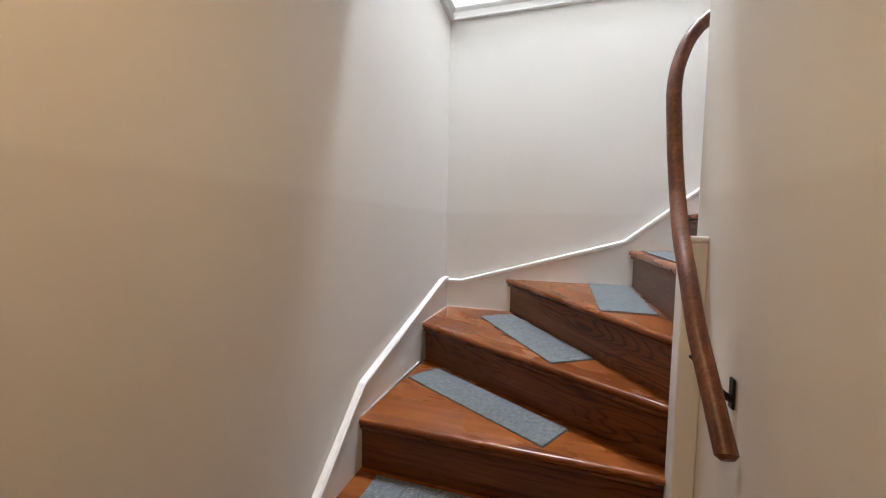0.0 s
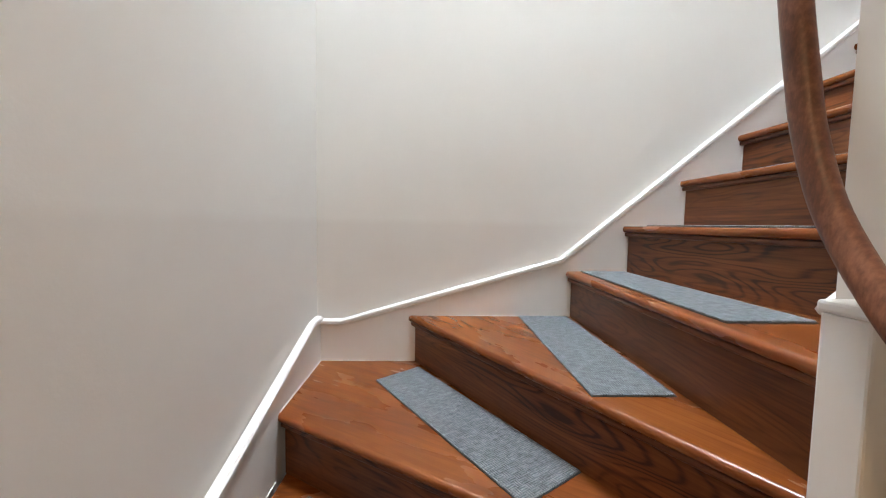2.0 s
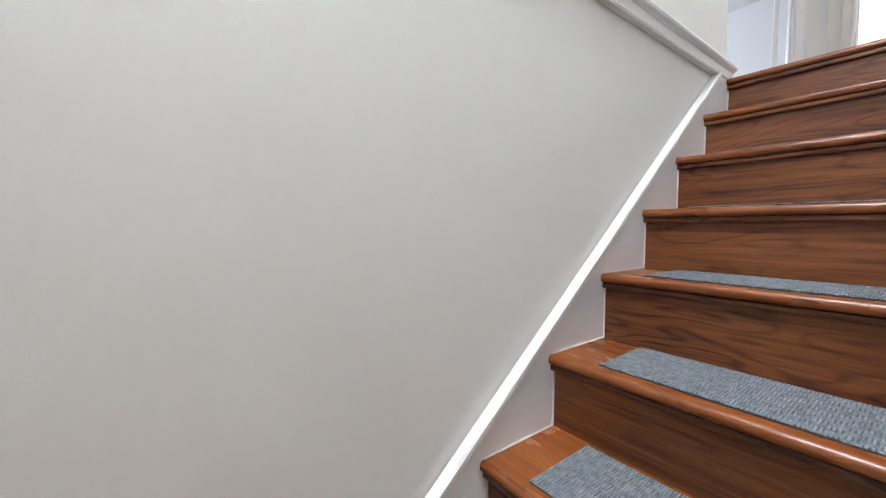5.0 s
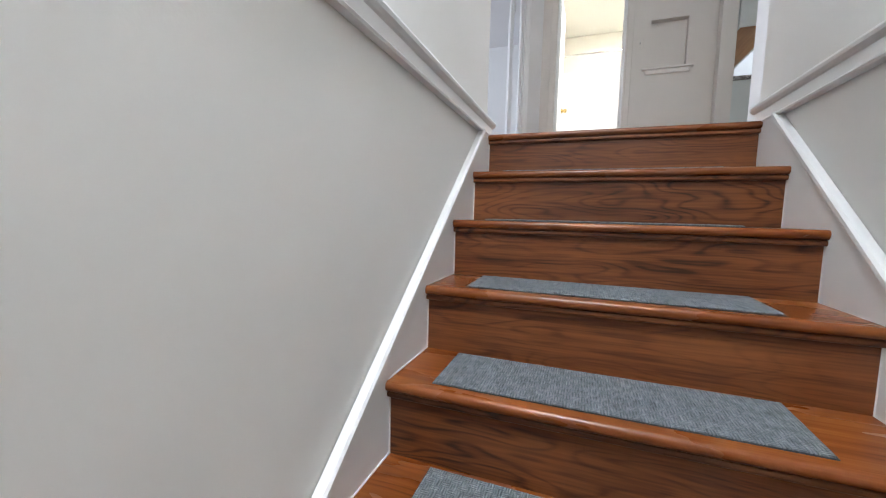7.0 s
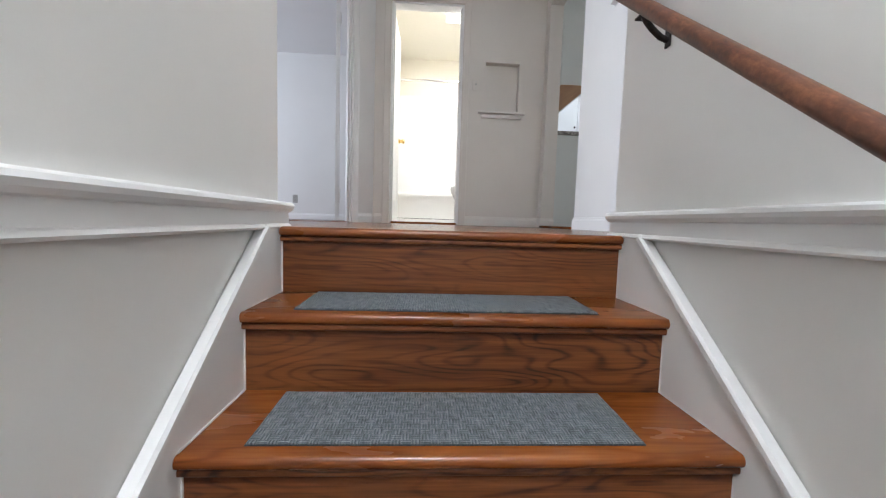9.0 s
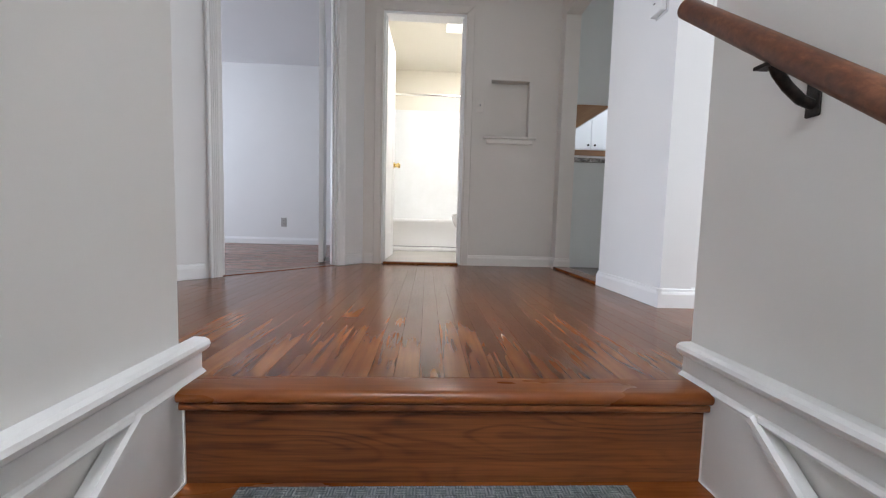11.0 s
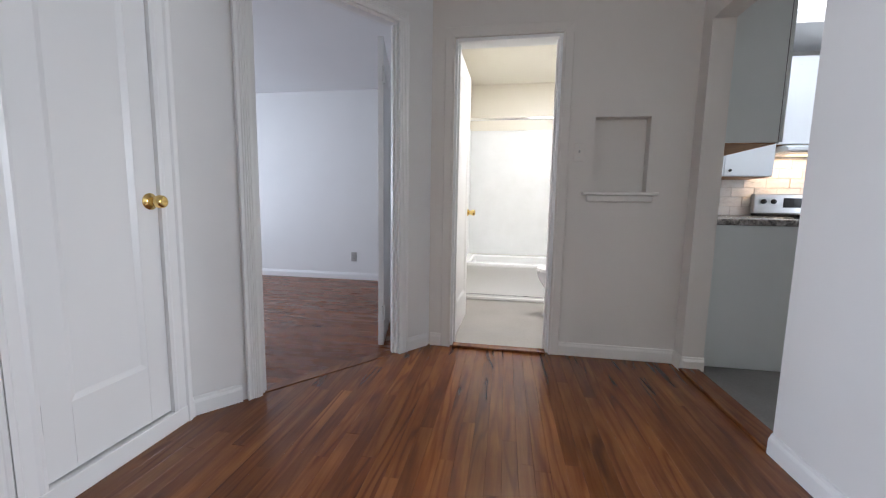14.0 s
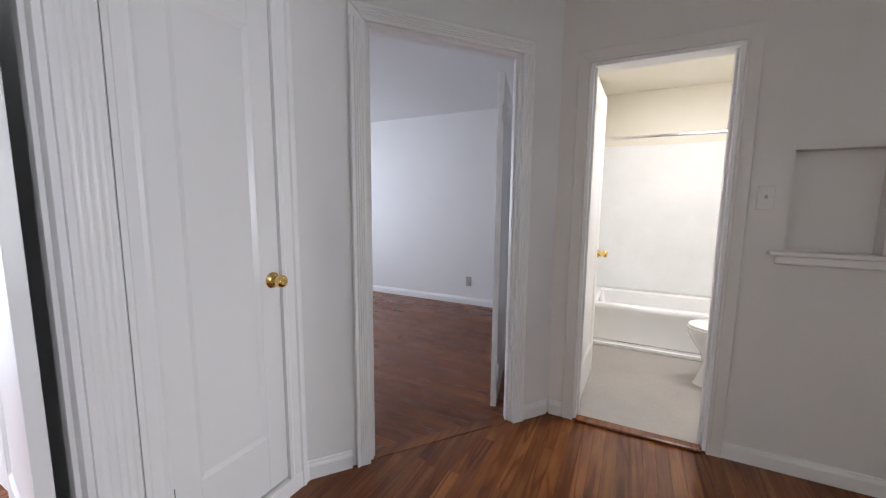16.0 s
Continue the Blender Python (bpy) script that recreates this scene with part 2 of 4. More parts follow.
# ---- building ----
def box(bm, x0, x1, y0, y1, z0, z1, m=None):
    v = [bm.verts.new((m or Matrix()) @ Vector((x, y, z))) for x in (x0, x1) for y in (y0, y1) for z in (z0, z1)]
    for f in ((0, 1, 3, 2), (4, 6, 7, 5), (0, 4, 5, 1), (2, 3, 7, 6), (0, 2, 6, 4), (1, 5, 7, 3)):
        bm.faces.new([v[i] for i in f])
    return bm


def prism(bm, poly, z0, z1, m=None):
    """An upright slab over a polygon in x and y."""
    low = [bm.verts.new((m or Matrix()) @ Vector((x, y, z0))) for x, y in poly]
    top = [bm.verts.new((m or Matrix()) @ Vector((x, y, z1))) for x, y in poly]
    bm.faces.new(low[::-1])
    bm.faces.new(top)
    for i in range(len(poly)):
        j = (i + 1) % len(poly)
        bm.faces.new((low[i], low[j], top[j], top[i]))
    return bm


def lathe(bm, profile, m=None, turns=24):
    """A body turned about z from (radius, height) pairs."""
    rings = []
    for r, z in profile:
        rings.append([bm.verts.new((m or Matrix()) @ Vector((r * math.cos(a), r * math.sin(a), z))) for a in [i * math.tau / turns for i in range(turns)]])
    for a, b in zip(rings, rings[1:]):
        for i in range(turns):
            j = (i + 1) % turns
            bm.faces.new((a[i], a[j], b[j], b[i]))
    bm.faces.new(rings[0][::-1])
    bm.faces.new(rings[-1])
    return bm


def bevel(bm, width, segments=2, edges=None):
    bmesh.ops.bevel(bm, geom=list(edges or bm.edges), offset=width, segments=segments, affect="EDGES", profile=0.5, clamp_overlap=True)
    return bm


def mesh_of(name, bm, material, smooth=False):
    bmesh.ops.recalc_face_normals(bm, faces=bm.faces)
    me = bpy.data.meshes.new(name)
    bm.to_mesh(me)
    bm.free()
    me.materials.append(material)
    if smooth:
        for p in me.polygons:
            p.use_smooth = True
        me.set_sharp_from_angle(angle=radians(40))
    return me


def thing(name, m, label, category, group="", kind=""):
    ob = new(name)
    ob.matrix_world = m
    ob.empty_display_size = 0.1
    return tagged(ob, label, category, group, kind)


def part(name, bm, material, parent, label="", m=None, smooth=False):
    ob = new(name, bm if isinstance(bm, bpy.types.Mesh) else mesh_of(name, bm, material, smooth))
    ob.parent = parent
    if m is not None:
        ob.matrix_local = m
    if label:
        ob["label"] = label
    return ob


def structure(name, bm, material, label, category, smooth=False):
    return tagged(new(name, mesh_of(name, bm, material, smooth)), label, category, kind="structure")


def wall(name, p, q, thick, z0, z1, material, label, openings=()):
    """A wall whose seen face runs from p to q, thick to the left of that way (to the right where thick is negative). openings: (from, to, sill, head)."""
    length = math.dist(p, q)
    m = pose(p[0], p[1], 0, 0, 0, math.degrees(math.atan2(q[1] - p[1], q[0] - p[0])))
    a, b = min(0, thick), max(0, thick)
    bm, at = bmesh.new(), 0.0
    for s, e, sill, head in sorted(openings):
        if s > at:
            box(bm, at, s, a, b, z0, z1, m)
        if sill > z0:
            box(bm, s, e, a, b, z0, sill, m)
        if head < z1:
            box(bm, s, e, a, b, head, z1, m)
        at = e
    if at < length:
        box(bm, at, length, a, b, z0, z1, m)
    return structure(name, bm, material, label, "wall")


def swept(bm, path, profile, m=None):
    """A strip with a profile of (out, up) pairs along a path in x (y 0) and z, mitred; out goes to -y."""
    rings = []
    for i, (x, z) in enumerate(path):
        d = []
        for a, b in ((i - 1, i), (i, i + 1)):
            if a >= 0 and b < len(path):
                d.append(Vector((path[b][0] - path[a][0], path[b][1] - path[a][1])).normalized())
        t = sum(d, Vector((0, 0))).normalized()
        k = 1 / max(0.3, t.dot(d[0]))
        n = Vector((-t.y, t.x)) * k
        rings.append([bm.verts.new((m or Matrix()) @ Vector((x + n.x * u, -o, z + n.y * u))) for o, u in profile])
    count = len(profile)
    for a, b in zip(rings, rings[1:]):
        for i in range(count):
            j = (i + 1) % count
            bm.faces.new((a[i], a[j], b[j], b[i]))
    bm.faces.new(rings[0])
    bm.faces.new(rings[-1][::-1])
    return bm


R, T = 0.208, 0.2533            # rise and going of the stairs
LOW = -13 * R                   # lower floor
YL, YR = -0.022, -1.12          # faces of the skirt boards
HEAD = 1.93                     # head of the kitchen opening
TOP = 2.42                      # ceiling of the upper floor

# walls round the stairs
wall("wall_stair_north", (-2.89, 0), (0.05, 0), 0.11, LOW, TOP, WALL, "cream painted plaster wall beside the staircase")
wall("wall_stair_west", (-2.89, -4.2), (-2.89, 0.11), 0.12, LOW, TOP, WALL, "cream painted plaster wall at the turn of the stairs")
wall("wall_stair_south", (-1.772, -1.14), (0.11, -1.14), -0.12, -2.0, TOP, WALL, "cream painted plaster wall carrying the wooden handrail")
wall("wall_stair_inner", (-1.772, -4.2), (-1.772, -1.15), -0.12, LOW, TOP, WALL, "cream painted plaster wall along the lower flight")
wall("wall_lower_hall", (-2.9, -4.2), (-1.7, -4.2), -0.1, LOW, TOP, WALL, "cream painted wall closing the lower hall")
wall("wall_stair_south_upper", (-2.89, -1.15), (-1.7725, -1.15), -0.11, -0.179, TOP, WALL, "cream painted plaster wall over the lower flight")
structure("ceiling_lower_hall", box(bmesh.new(), -2.89, -1.772, -4.2, -1.15, -0.30, -0.18), CEIL, "white painted ceiling over the lower hall", "ceiling")
structure("floor_lower_hall", box(bmesh.new(), -3.0, -1.7, -4.3, 0.1, LOW - 0.1, LOW), BEDFL, "brown wooden floor of the lower hall", "floor")
bm = bmesh.new()
for b in ((-3.05, -2.75, -5.1, 0.95), (-1.85, 2.4, -5.1, 0.95), (-2.75, -1.85, -5.1, -0.75), (-2.75, -1.85, -0.07, 0.95)):
    box(bm, *b, TOP, TOP + 0.1)
structure("ceiling_upper", bm, CEIL, "white painted ceiling over stairs and hall with an opening for the added skylight", "ceiling")

# unseen shaft, added to keep the top light off the landing end
bm = bmesh.new()
for b in ((-2.81, -2.75, -0.81, -0.01), (-1.85, -1.79, -0.81, -0.01), (-2.75, -1.85, -0.81, -0.75), (-2.75, -1.85, -0.07, -0.01)):
    box(bm, *b, TOP + 0.1, TOP + 0.6)
structure("ceiling_added_shaft", bm, CEIL, "white painted shaft added over the turn of the stairs to narrow the top light", "ceiling")

# walls of the upper hall
D0, DD = Vector((1.222, 0.830)), Vector((0.7835, -0.6216))
D1 = D0 + DD * 1.335
dl, dr = 0.279, 1.082           # the bedroom doorway, along the slanted wall
wall("wall_bedroom_door", D0, D1, 0.055, 0, TOP, HALL, "white painted slanted wall with the bedroom doorway", [(dl, dr, 0, 1.965)])
wall("wall_closet", (-0.6, 0.83), (1.222, 0.83), 0.11, 0, TOP, HALL, "white painted wall with a narrow closet door", [(0.20, 1.115, 0, 1.96), (1.29, 1.72, 0.07, 1.96)])
wall("wall_bathroom_door", (2.268, 0.055), (2.268, -1.64), 0.11, 0, TOP, DIMHALL, "cream painted wall with bathroom doorway and niche, dim light in its colour", [(0.20, 0.833, 0, 1.94), (1.039, 1.349, 1.02, 1.463)])
wall("wall_column", (0.83, -1.52), (1.41, -1.52), -0.14, 0, TOP, HALL, "white painted wall end between hall and kitchen")
wall("wall_kitchen_stub", (2.168, -1.52), (2.268, -1.52), -0.115, 0, TOP, DIMHALL, "painted stub beside the kitchen opening, dim warm light in its colour")
wall("wall_kitchen_header", (1.41, -1.52), (2.168, -1.52), -0.115, HEAD, TOP, DIMHALL, "painted header over the kitchen opening, dim warm light in its colour")
wall("wall_living_east", (0.865, -1.66), (0.865, -5.0), 0.1, 0, TOP, HALL, "white painted wall of the living room")
# the window opening is unseen, added to go with its lamp
wall("wall_living_south", (-1.70, -5.0), (0.94, -5.0), -0.1, 0, TOP, HALL, "white painted wall closing the living room", [(1.03, 2.47, 0.65, 1.95)])
wall("wall_living_west", (-1.635, -5.0), (-1.635, -4.2), 0.12, 0, TOP, HALL, "white painted wall closing the living room")
wall("wall_hall_west", (-0.6, 0.11), (-0.6, 0.95), 0.1, 0, TOP, HALL, "white painted wall at the end of the hall")
structure("floor_living_room", box(bmesh.new(), -1.635, 0.865, -5.0, -1.26, -0.12, -0.0118), DARK, "brown wooden floor of the living room", "floor")

# bedroom, closet and the small room
wall("wall_bedroom_east", (4.24, 0.0), (4.24, 4.1), -0.1, 0, 2.5, HALL, "cool white painted bedroom wall with an outlet")
wall("wall_bedroom_north", (1.2, 4.0), (4.34, 4.0), 0.1, 0, 2.5, HALL, "white painted bedroom wall with a window", [(0.6, 2.2, 0.7, 2.0)])
wall("wall_bedroom_west", (1.30, 0.95), (1.30, 4.0), 0.1, 0, 2.5, HALL, "white painted bedroom wall")
wall("wall_bedroom_south", (2.36, 0.06), (4.34, 0.06), -0.1, 0, 2.5, HALL, "white painted wall between bedroom and bathroom")
structure("ceiling_bedroom", box(bmesh.new(), 1.2, 4.34, 0.0, 4.1, 2.27, 2.38), CEIL, "white painted bedroom ceiling", "ceiling")
wall("wall_closet_back", (0.55, 1.55), (1.25, 1.55), 0.1, 0, TOP, HALL, "white painted back of the closet")
wall("wall_small_room_east", (0.58, 0.94), (0.58, 3.4), -0.09, 0, TOP, HALL, "white painted wall of the small room")
wall("wall_small_room_north", (-1.0, 3.3), (0.7, 3.3), 0.1, 0, TOP, HALL, "white painted wall of the small room with a window", [(0.08, 0.94, 0.6, 1.9)])
wall("wall_small_room_west", (-1.0, 0.9), (-1.0, 3.3), 0.1, 0, TOP, HALL, "white painted wall of the small room")
wall("wall_small_room_south", (-1.1, 0.83), (-0.6, 0.83), 0.1, 0, TOP, HALL, "white painted wall of the small room")
structure("ceiling_small_room", box(bmesh.new(), -1.1, 1.3, 0.95, 3.4, TOP, TOP + 0.1), CEIL, "white painted ceiling of the small room", "ceiling")
structure("floor_small_room", box(bmesh.new(), -1.1, 1.25, 0.84, 3.4, -0.12, -0.004), BEDFL, "brown wooden floor of the small room", "floor")

# bathroom
wall("wall_bathroom_east", (4.32, -1.7), (4.32, 0.0), -0.1, 0, 2.5, BATH, "cream painted bathroom wall above the bathtub")
wall("wall_bathroom_south", (2.378, -1.53), (4.42, -1.53), -0.1, 0, 2.5, BATH, "cream painted bathroom wall behind the toilet")
wall("wall_bathroom_north", (2.378, -0.045), (4.32, -0.045), 0.005, 0, 2.5, BATH, "cream painted bathroom wall beside the open door")
structure("floor_bathroom", box(bmesh.new(), 2.30, 4.42, -1.6, 0.0, -0.12, 0.004), BATHFL, "pale grey vinyl bathroom floor", "floor")
bm = bmesh.new()
for b in ((2.3, 2.8, -1.6, 0), (3.3, 4.42, -1.6, 0), (2.8, 3.3, -1.6, -1.24), (2.8, 3.3, -0.66, 0)):
    box(bm, *b, 2.30, 2.40)
structure("ceiling_bathroom", bm, BATH, "cream painted bathroom ceiling with a skylight opening", "ceiling")

# kitchen
wall("wall_kitchen_east", (4.06, -5.0), (4.06, -1.6), -0.1, 0, 2.5, HALL, "white painted kitchen wall behind the stove")
# opening added for the unseen window that brightens the backsplash
wall("wall_kitchen_south", (0.94, -4.6), (4.1, -4.6), -0.1, 0, 2.5, HALL, "white painted wall closing the kitchen", [(1.31, 2.31, 1.0, 1.9)])
structure("floor_kitchen", box(bmesh.new(), 0.94, 4.16, -5.0, -1.585, -0.12, 0.004), VINYL, "grey vinyl kitchen floor", "floor")
bm = bmesh.new()
for b in ((2.4, 2.75, -5, -1.6), (3.45, 4.16, -5, -1.6), (2.75, 3.45, -5, -3.2), (2.75, 3.45, -2.3, -1.6)):
    box(bm, *b, TOP, TOP + 0.1)
structure("ceiling_kitchen", bm, CEIL, "white painted kitchen ceiling with a skylight opening", "ceiling")

# ---- staircase ----
stairs = thing("staircase", pose(-1.4, -0.6, LOW), "winding staircase of reddish stained oak treads and risers", "staircase")
BASE = Vector((-1.4, -0.6, LOW))


def slab(name, poly, z0, z1, material, parent, base, round_front=0.0, label=""):
    """A board over a polygon whose first side is its front; its grain runs along that side."""
    a, b = Vector(poly[0]), Vector(poly[1])
    mid = (a + b) / 2
    m = pose(mid.x, mid.y, (z0 + z1) / 2, 0, 0, math.degrees(math.atan2(b.y - a.y, b.x - a.x)))
    inv = m.inverted()
    bm = prism(bmesh.new(), [(inv @ Vector((x, y, 0))).to_2d() for x, y in poly], (z0 - z1) / 2, (z1 - z0) / 2)
    if round_front:
        bm.edges.ensure_lookup_table()
        ends = [(inv @ Vector((*poly[i], 0))).to_2d() for i in (0, 1)]
        chosen = [e for e in bm.edges if abs(e.verts[0].co.z - e.verts[1].co.z) < 1e-6 and all(any((v.co.to_2d() - p).length < 1e-5 for p in ends) for v in e.verts)]
        bevel(bm, round_front, 4, chosen)
    ob = part(name, bm, material, parent, label, smooth=True)
    ob.matrix_local = Matrix.Translation(base).inverted() @ m
    return ob


def back(line, d):
    """A line moved d metres to its left."""
    a, b = Vector(line[0]), Vector(line[1])
    n = (b - a).normalized()
    n = Vector((-n.y, n.x)) * d
    return [tuple(a + n), tuple(b + n)]


fronts = [((-k * T, YL), (-k * T, YR)) for k in range(7)]
fronts += [((-1.773, YL), (-1.797, -1.15)), ((-2.479, YL), (-1.815, -1.155)), ((-2.868, -0.502), (-1.818, -1.165)),
           ((-2.868, -1.184), (-1.812, -1.19)), ((-2.868, -1.437), (-1.812, -1.44)), ((-2.868, -1.690), (-1.812, -1.69))]
corner = (-2.868, YL)
for k, line in enumerate(fronts):
    z = -k * R
    inner = back(line, 0.026)
    if k == 0:
        poly = [*line, (0.075, YR), (0.075, YL)]
    else:
        rear = back(fronts[k - 1], 0.034)
        poly = [*line, rear[1], rear[0]]
        if k == 9:
            poly = [*line, rear[1], rear[0], corner]
    slab("tread", poly, z - 0.028, z, TREAD, stairs, BASE, 0.0125, "worn orange-brown oak tread with rounded nosing" if k else "dark oak landing nosing")
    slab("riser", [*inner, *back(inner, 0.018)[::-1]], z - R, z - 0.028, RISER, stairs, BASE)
    cove = back(line, 0.010)
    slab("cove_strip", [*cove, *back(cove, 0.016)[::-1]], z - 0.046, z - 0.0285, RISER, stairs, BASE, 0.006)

# skirt boards
CAP = [(0.0, -0.019), (0.0215, -0.019), (0.0235, -0.016), (0.0235, -0.012), (0.0205, -0.0095), (0.027, -0.007), (0.027, 0.004), (0.021, 0.010), (0.0, 0.012)]


def skirt(name, m, top, low, label):
    """A board against a wall with a moulded cap; top and low are lines of (along, height)."""
    ob = thing(name, m, label, "skirting board", kind="structure")
    poly = top + low[::-1]
    bm = bmesh.new()
    a = [bm.verts.new((x, 0, z)) for x, z in poly]
    b = [bm.verts.new((x, -0.018, z)) for x, z in poly]
    bmesh.ops.triangle_fill(bm, edges=[bm.edges.new((a[i], a[(i + 1) % len(a)])) for i in range(len(a))], use_beauty=True)
    bmesh.ops.triangle_fill(bm, edges=[bm.edges.new((b[i], b[(i + 1) % len(b)])) for i in range(len(b))], use_beauty=True)
    for i in range(len(a)):
        j = (i + 1) % len(a)
        bm.faces.new((a[i], a[j], b[j], b[i]))
    part("board", bm, TRIM, ob)
    part("cap", swept(bmesh.new(), top, CAP), TRIM, ob, "white moulded cap")
    return ob


slope = R / T
top_n = [(-2.8675, -1.695), (-2.775, -1.695), (-1.795, -1.405), (-0.09, 0.0)]
skirt("baseboard_stair_north", pose(0, -0.004, 0), top_n, [(-2.8675, -2.0), (-2.0, -2.0), (-1.70, -1.70), (0.028, -0.26), (0.028, -0.001)], "white painted stair skirting with moulded cap")
top_w = [(-4.1, LOW + 0.14), (-1.80, LOW + 0.14), (-1.74, LOW + 0.18), (-1.43, -2.215), (-1.15, -1.962), (-0.13, -1.682), (-0.022, -1.680)]
skirt("baseboard_stair_west", pose(-2.886, 0, 0, 0, 0, 90), top_w, [(-4.1, LOW), (-2.1, LOW), (-1.1, -2.3), (-0.022, -2.05)], "white painted stair skirting with moulded cap at the turn")
bpy.context.view_layer.update()
top_s = [(0.09, 0.0), (1.768, -1.383)]
skirt("baseboard_stair_south", pose(0, -1.136, 0, 0, 0, 180), top_s, [(-0.028, -0.001), (-0.028, -0.26), (1.768, -1.735)], "white painted stair skirting with moulded cap")

def bead(parent, base, x0, x1, y0, y1, z0, z1):
    part("caulk_bead", box(bmesh.new(), x0 - base.x, x1 - base.x, y0 - base.y, y1 - base.y, z0 - base.z, z1 - base.z), TRIM, parent)


for k in range(7):
    for y0, y1 in ((YL - 0.003, YL + 0.001), (YR - 0.001, YR + 0.003)):
        bead(stairs, BASE, -k * T + 0.0225, -k * T + 0.027, y0, y1, -(k + 1) * R + 0.0003, -k * R - 0.0465)
        if k < 6:
            bead(stairs, BASE, -(k + 1) * T + 0.014, -k * T + 0.0222, y0, y1, -(k + 1) * R + 0.0003, -(k + 1) * R + 0.003)
bead(stairs, BASE, -2.46, -1.79, YL - 0.003, YL + 0.001, -8 * R + 0.0003, -8 * R + 0.003)
bead(stairs, BASE, -2.864, -2.50, YL - 0.003, YL + 0.001, -9 * R + 0.0003, -9 * R + 0.003)
bead(stairs, BASE, -2.869, -2.865, -0.49, YL - 0.004, -9 * R + 0.0003, -9 * R + 0.003)
bead(stairs, BASE, -2.869, -2.865, -1.17, -0.53, -10 * R + 0.0003, -10 * R + 0.003)

# corner post where the flights meet
post = thing("corner_post", pose(-1.80, -1.16, -2.4), "white painted corner post at the turn of the stairs", "post", kind="structure")
part("shaft", bevel(box(bmesh.new(), -0.03, 0.028, -0.078, -0.012, -0.3, 1.03), 0.004), TRIM, post)
part("cap", bevel(box(bmesh.new(), -0.034, 0.028, -0.082, -0.008, 1.03, 1.048), 0.005), TRIM, post)

# trim band at the level of the upper floor
BAND = [(0.0, -0.010), (0.022, -0.010), (0.026, -0.004), (0.021, 0.003), (0.016, 0.006), (0.016, 0.042), (0.024, 0.045), (0.033, 0.053), (0.036, 0.062), (0.033, 0.070), (0.024, 0.075), (0.0, 0.076)]
structure("trim_band_north", swept(bmesh.new(), [(-2.89, 0.003), (0.10, 0.003)], BAND, pose(0, -0.001, 0)), TRIM, "white moulded trim band along the stair wall", "trim")
structure("trim_band_west", swept(bmesh.new(), [(-1.145, 0.003), (-0.03, 0.003)], BAND, pose(-2.889, 0, 0, 0, 0, 90)), TRIM, "white moulded trim band along the stair wall", "trim")
structure("trim_band_south", swept(bmesh.new(), [(-0.11, 0.003), (2.885, 0.003)], BAND, pose(0, -1.139, 0, 0, 0, 180)), TRIM, "white moulded trim band under the handrail wall", "trim")


# carpet mats
def mat_on(poly, z, label):
    a, b = Vector(poly[0]), Vector(poly[1])
    mid = sum((Vector(p) for p in poly), Vector((0, 0))) / len(poly)
    m = pose(mid.x, mid.y, z, 0, 0, math.degrees(math.atan2(b.y - a.y, b.x - a.x)))
    inv = m.inverted()
    flat = [(inv @ Vector((x, y, 0))).to_2d() for x, y in poly]
    ob = thing("stair_mat", m, label, "mat", "mats on the stairs")
    part("backing", prism(bmesh.new(), flat, 0.0, 0.002), MATEDGE, ob, "dark rubber backing")
    pile = prism(bmesh.new(), [p * 0.994 for p in flat], 0.0021, 0.006)
    part("carpet_face", bevel(pile, 0.0015, 1), CARPET, ob)
    return ob


for k in range(1, 7):
    shift = 0.004 * ((k * 7) % 5 - 2)
    n = -k * T
    mat_on([(n + 0.038, -0.140 + shift), (n + 0.038, -0.945 + shift), (n + 0.262, -0.950 + shift), (n + 0.262, -0.138 + shift)], -k * R, "grey woven carpet mat on an oak stair tread")
mat_on([(-1.715, -0.045), (-1.755, -0.917), (-1.545, -0.913), (-1.515, -0.045)], -7 * R, "grey woven carpet mat on a winder tread")
mat_on([(-1.985, -0.030), (-1.996, -0.819), (-1.785, -0.819), (-1.765, -0.030)], -8 * R, "grey woven carpet mat laid askew on a winder tread")
mat_on([(-2.594, -0.239), (-2.176, -0.908), (-2.002, -0.793), (-2.43, -0.10)], -9 * R, "grey woven carpet mat laid askew on a winder tread")
mat_on([(-2.845, -0.755), (-2.188, -1.150), (-2.104, -1.000), (-2.745, -0.590)], -10 * R, "grey woven carpet mat laid askew on a winder tread")
mat_on([(-2.79, -1.405), (-1.99, -1.405), (-1.99, -1.185), (-2.79, -1.185)], -11 * R, "grey woven carpet mat on an oak stair tread")
mat_on([(-2.79, -1.655), (-1.99, -1.655), (-1.99, -1.43), (-2.79, -1.43)], -12 * R, "grey woven carpet mat on an oak stair tread")

# handrail
rail = thing("handrail", pose(-0.8, -1.06, 0), "round dark oak handrail bending round the stair corner", "handrail")
knots = [(-1.838, -1.600, -1.776), (-1.844, -1.525, -1.680), (-1.853, -1.445, -1.565), (-1.853, -1.370, -1.463), (-1.848, -1.270, -1.354), (-1.842, -1.190, -1.236), (-1.843, -1.150, -1.120), (-1.846, -1.132, -1.015),
         (-1.847, -1.116, -0.912), (-1.830, -1.090, -0.822), (-1.790, -1.070, -0.732), (-1.70, -1.066, -0.650), (-1.2, -1.062, -0.240), (-0.6, -1.062, 0.252), (0.03, -1.062, 0.769), (0.078, -1.062, 0.808)]
pts = []
for i in range(len(knots) - 1):
    a, b, c, d = (Vector(knots[min(max(i + j, 0), len(knots) - 1)]) for j in (-1, 0, 1, 2))
    for s in range(6):
        u = s / 6
        pts.append(0.5 * (2 * b + (c - a) * u + (2 * a - 5 * b + 4 * c - d) * u * u + (3 * b - a - 3 * c + d) * u ** 3))
pts.append(Vector(knots[-1]))


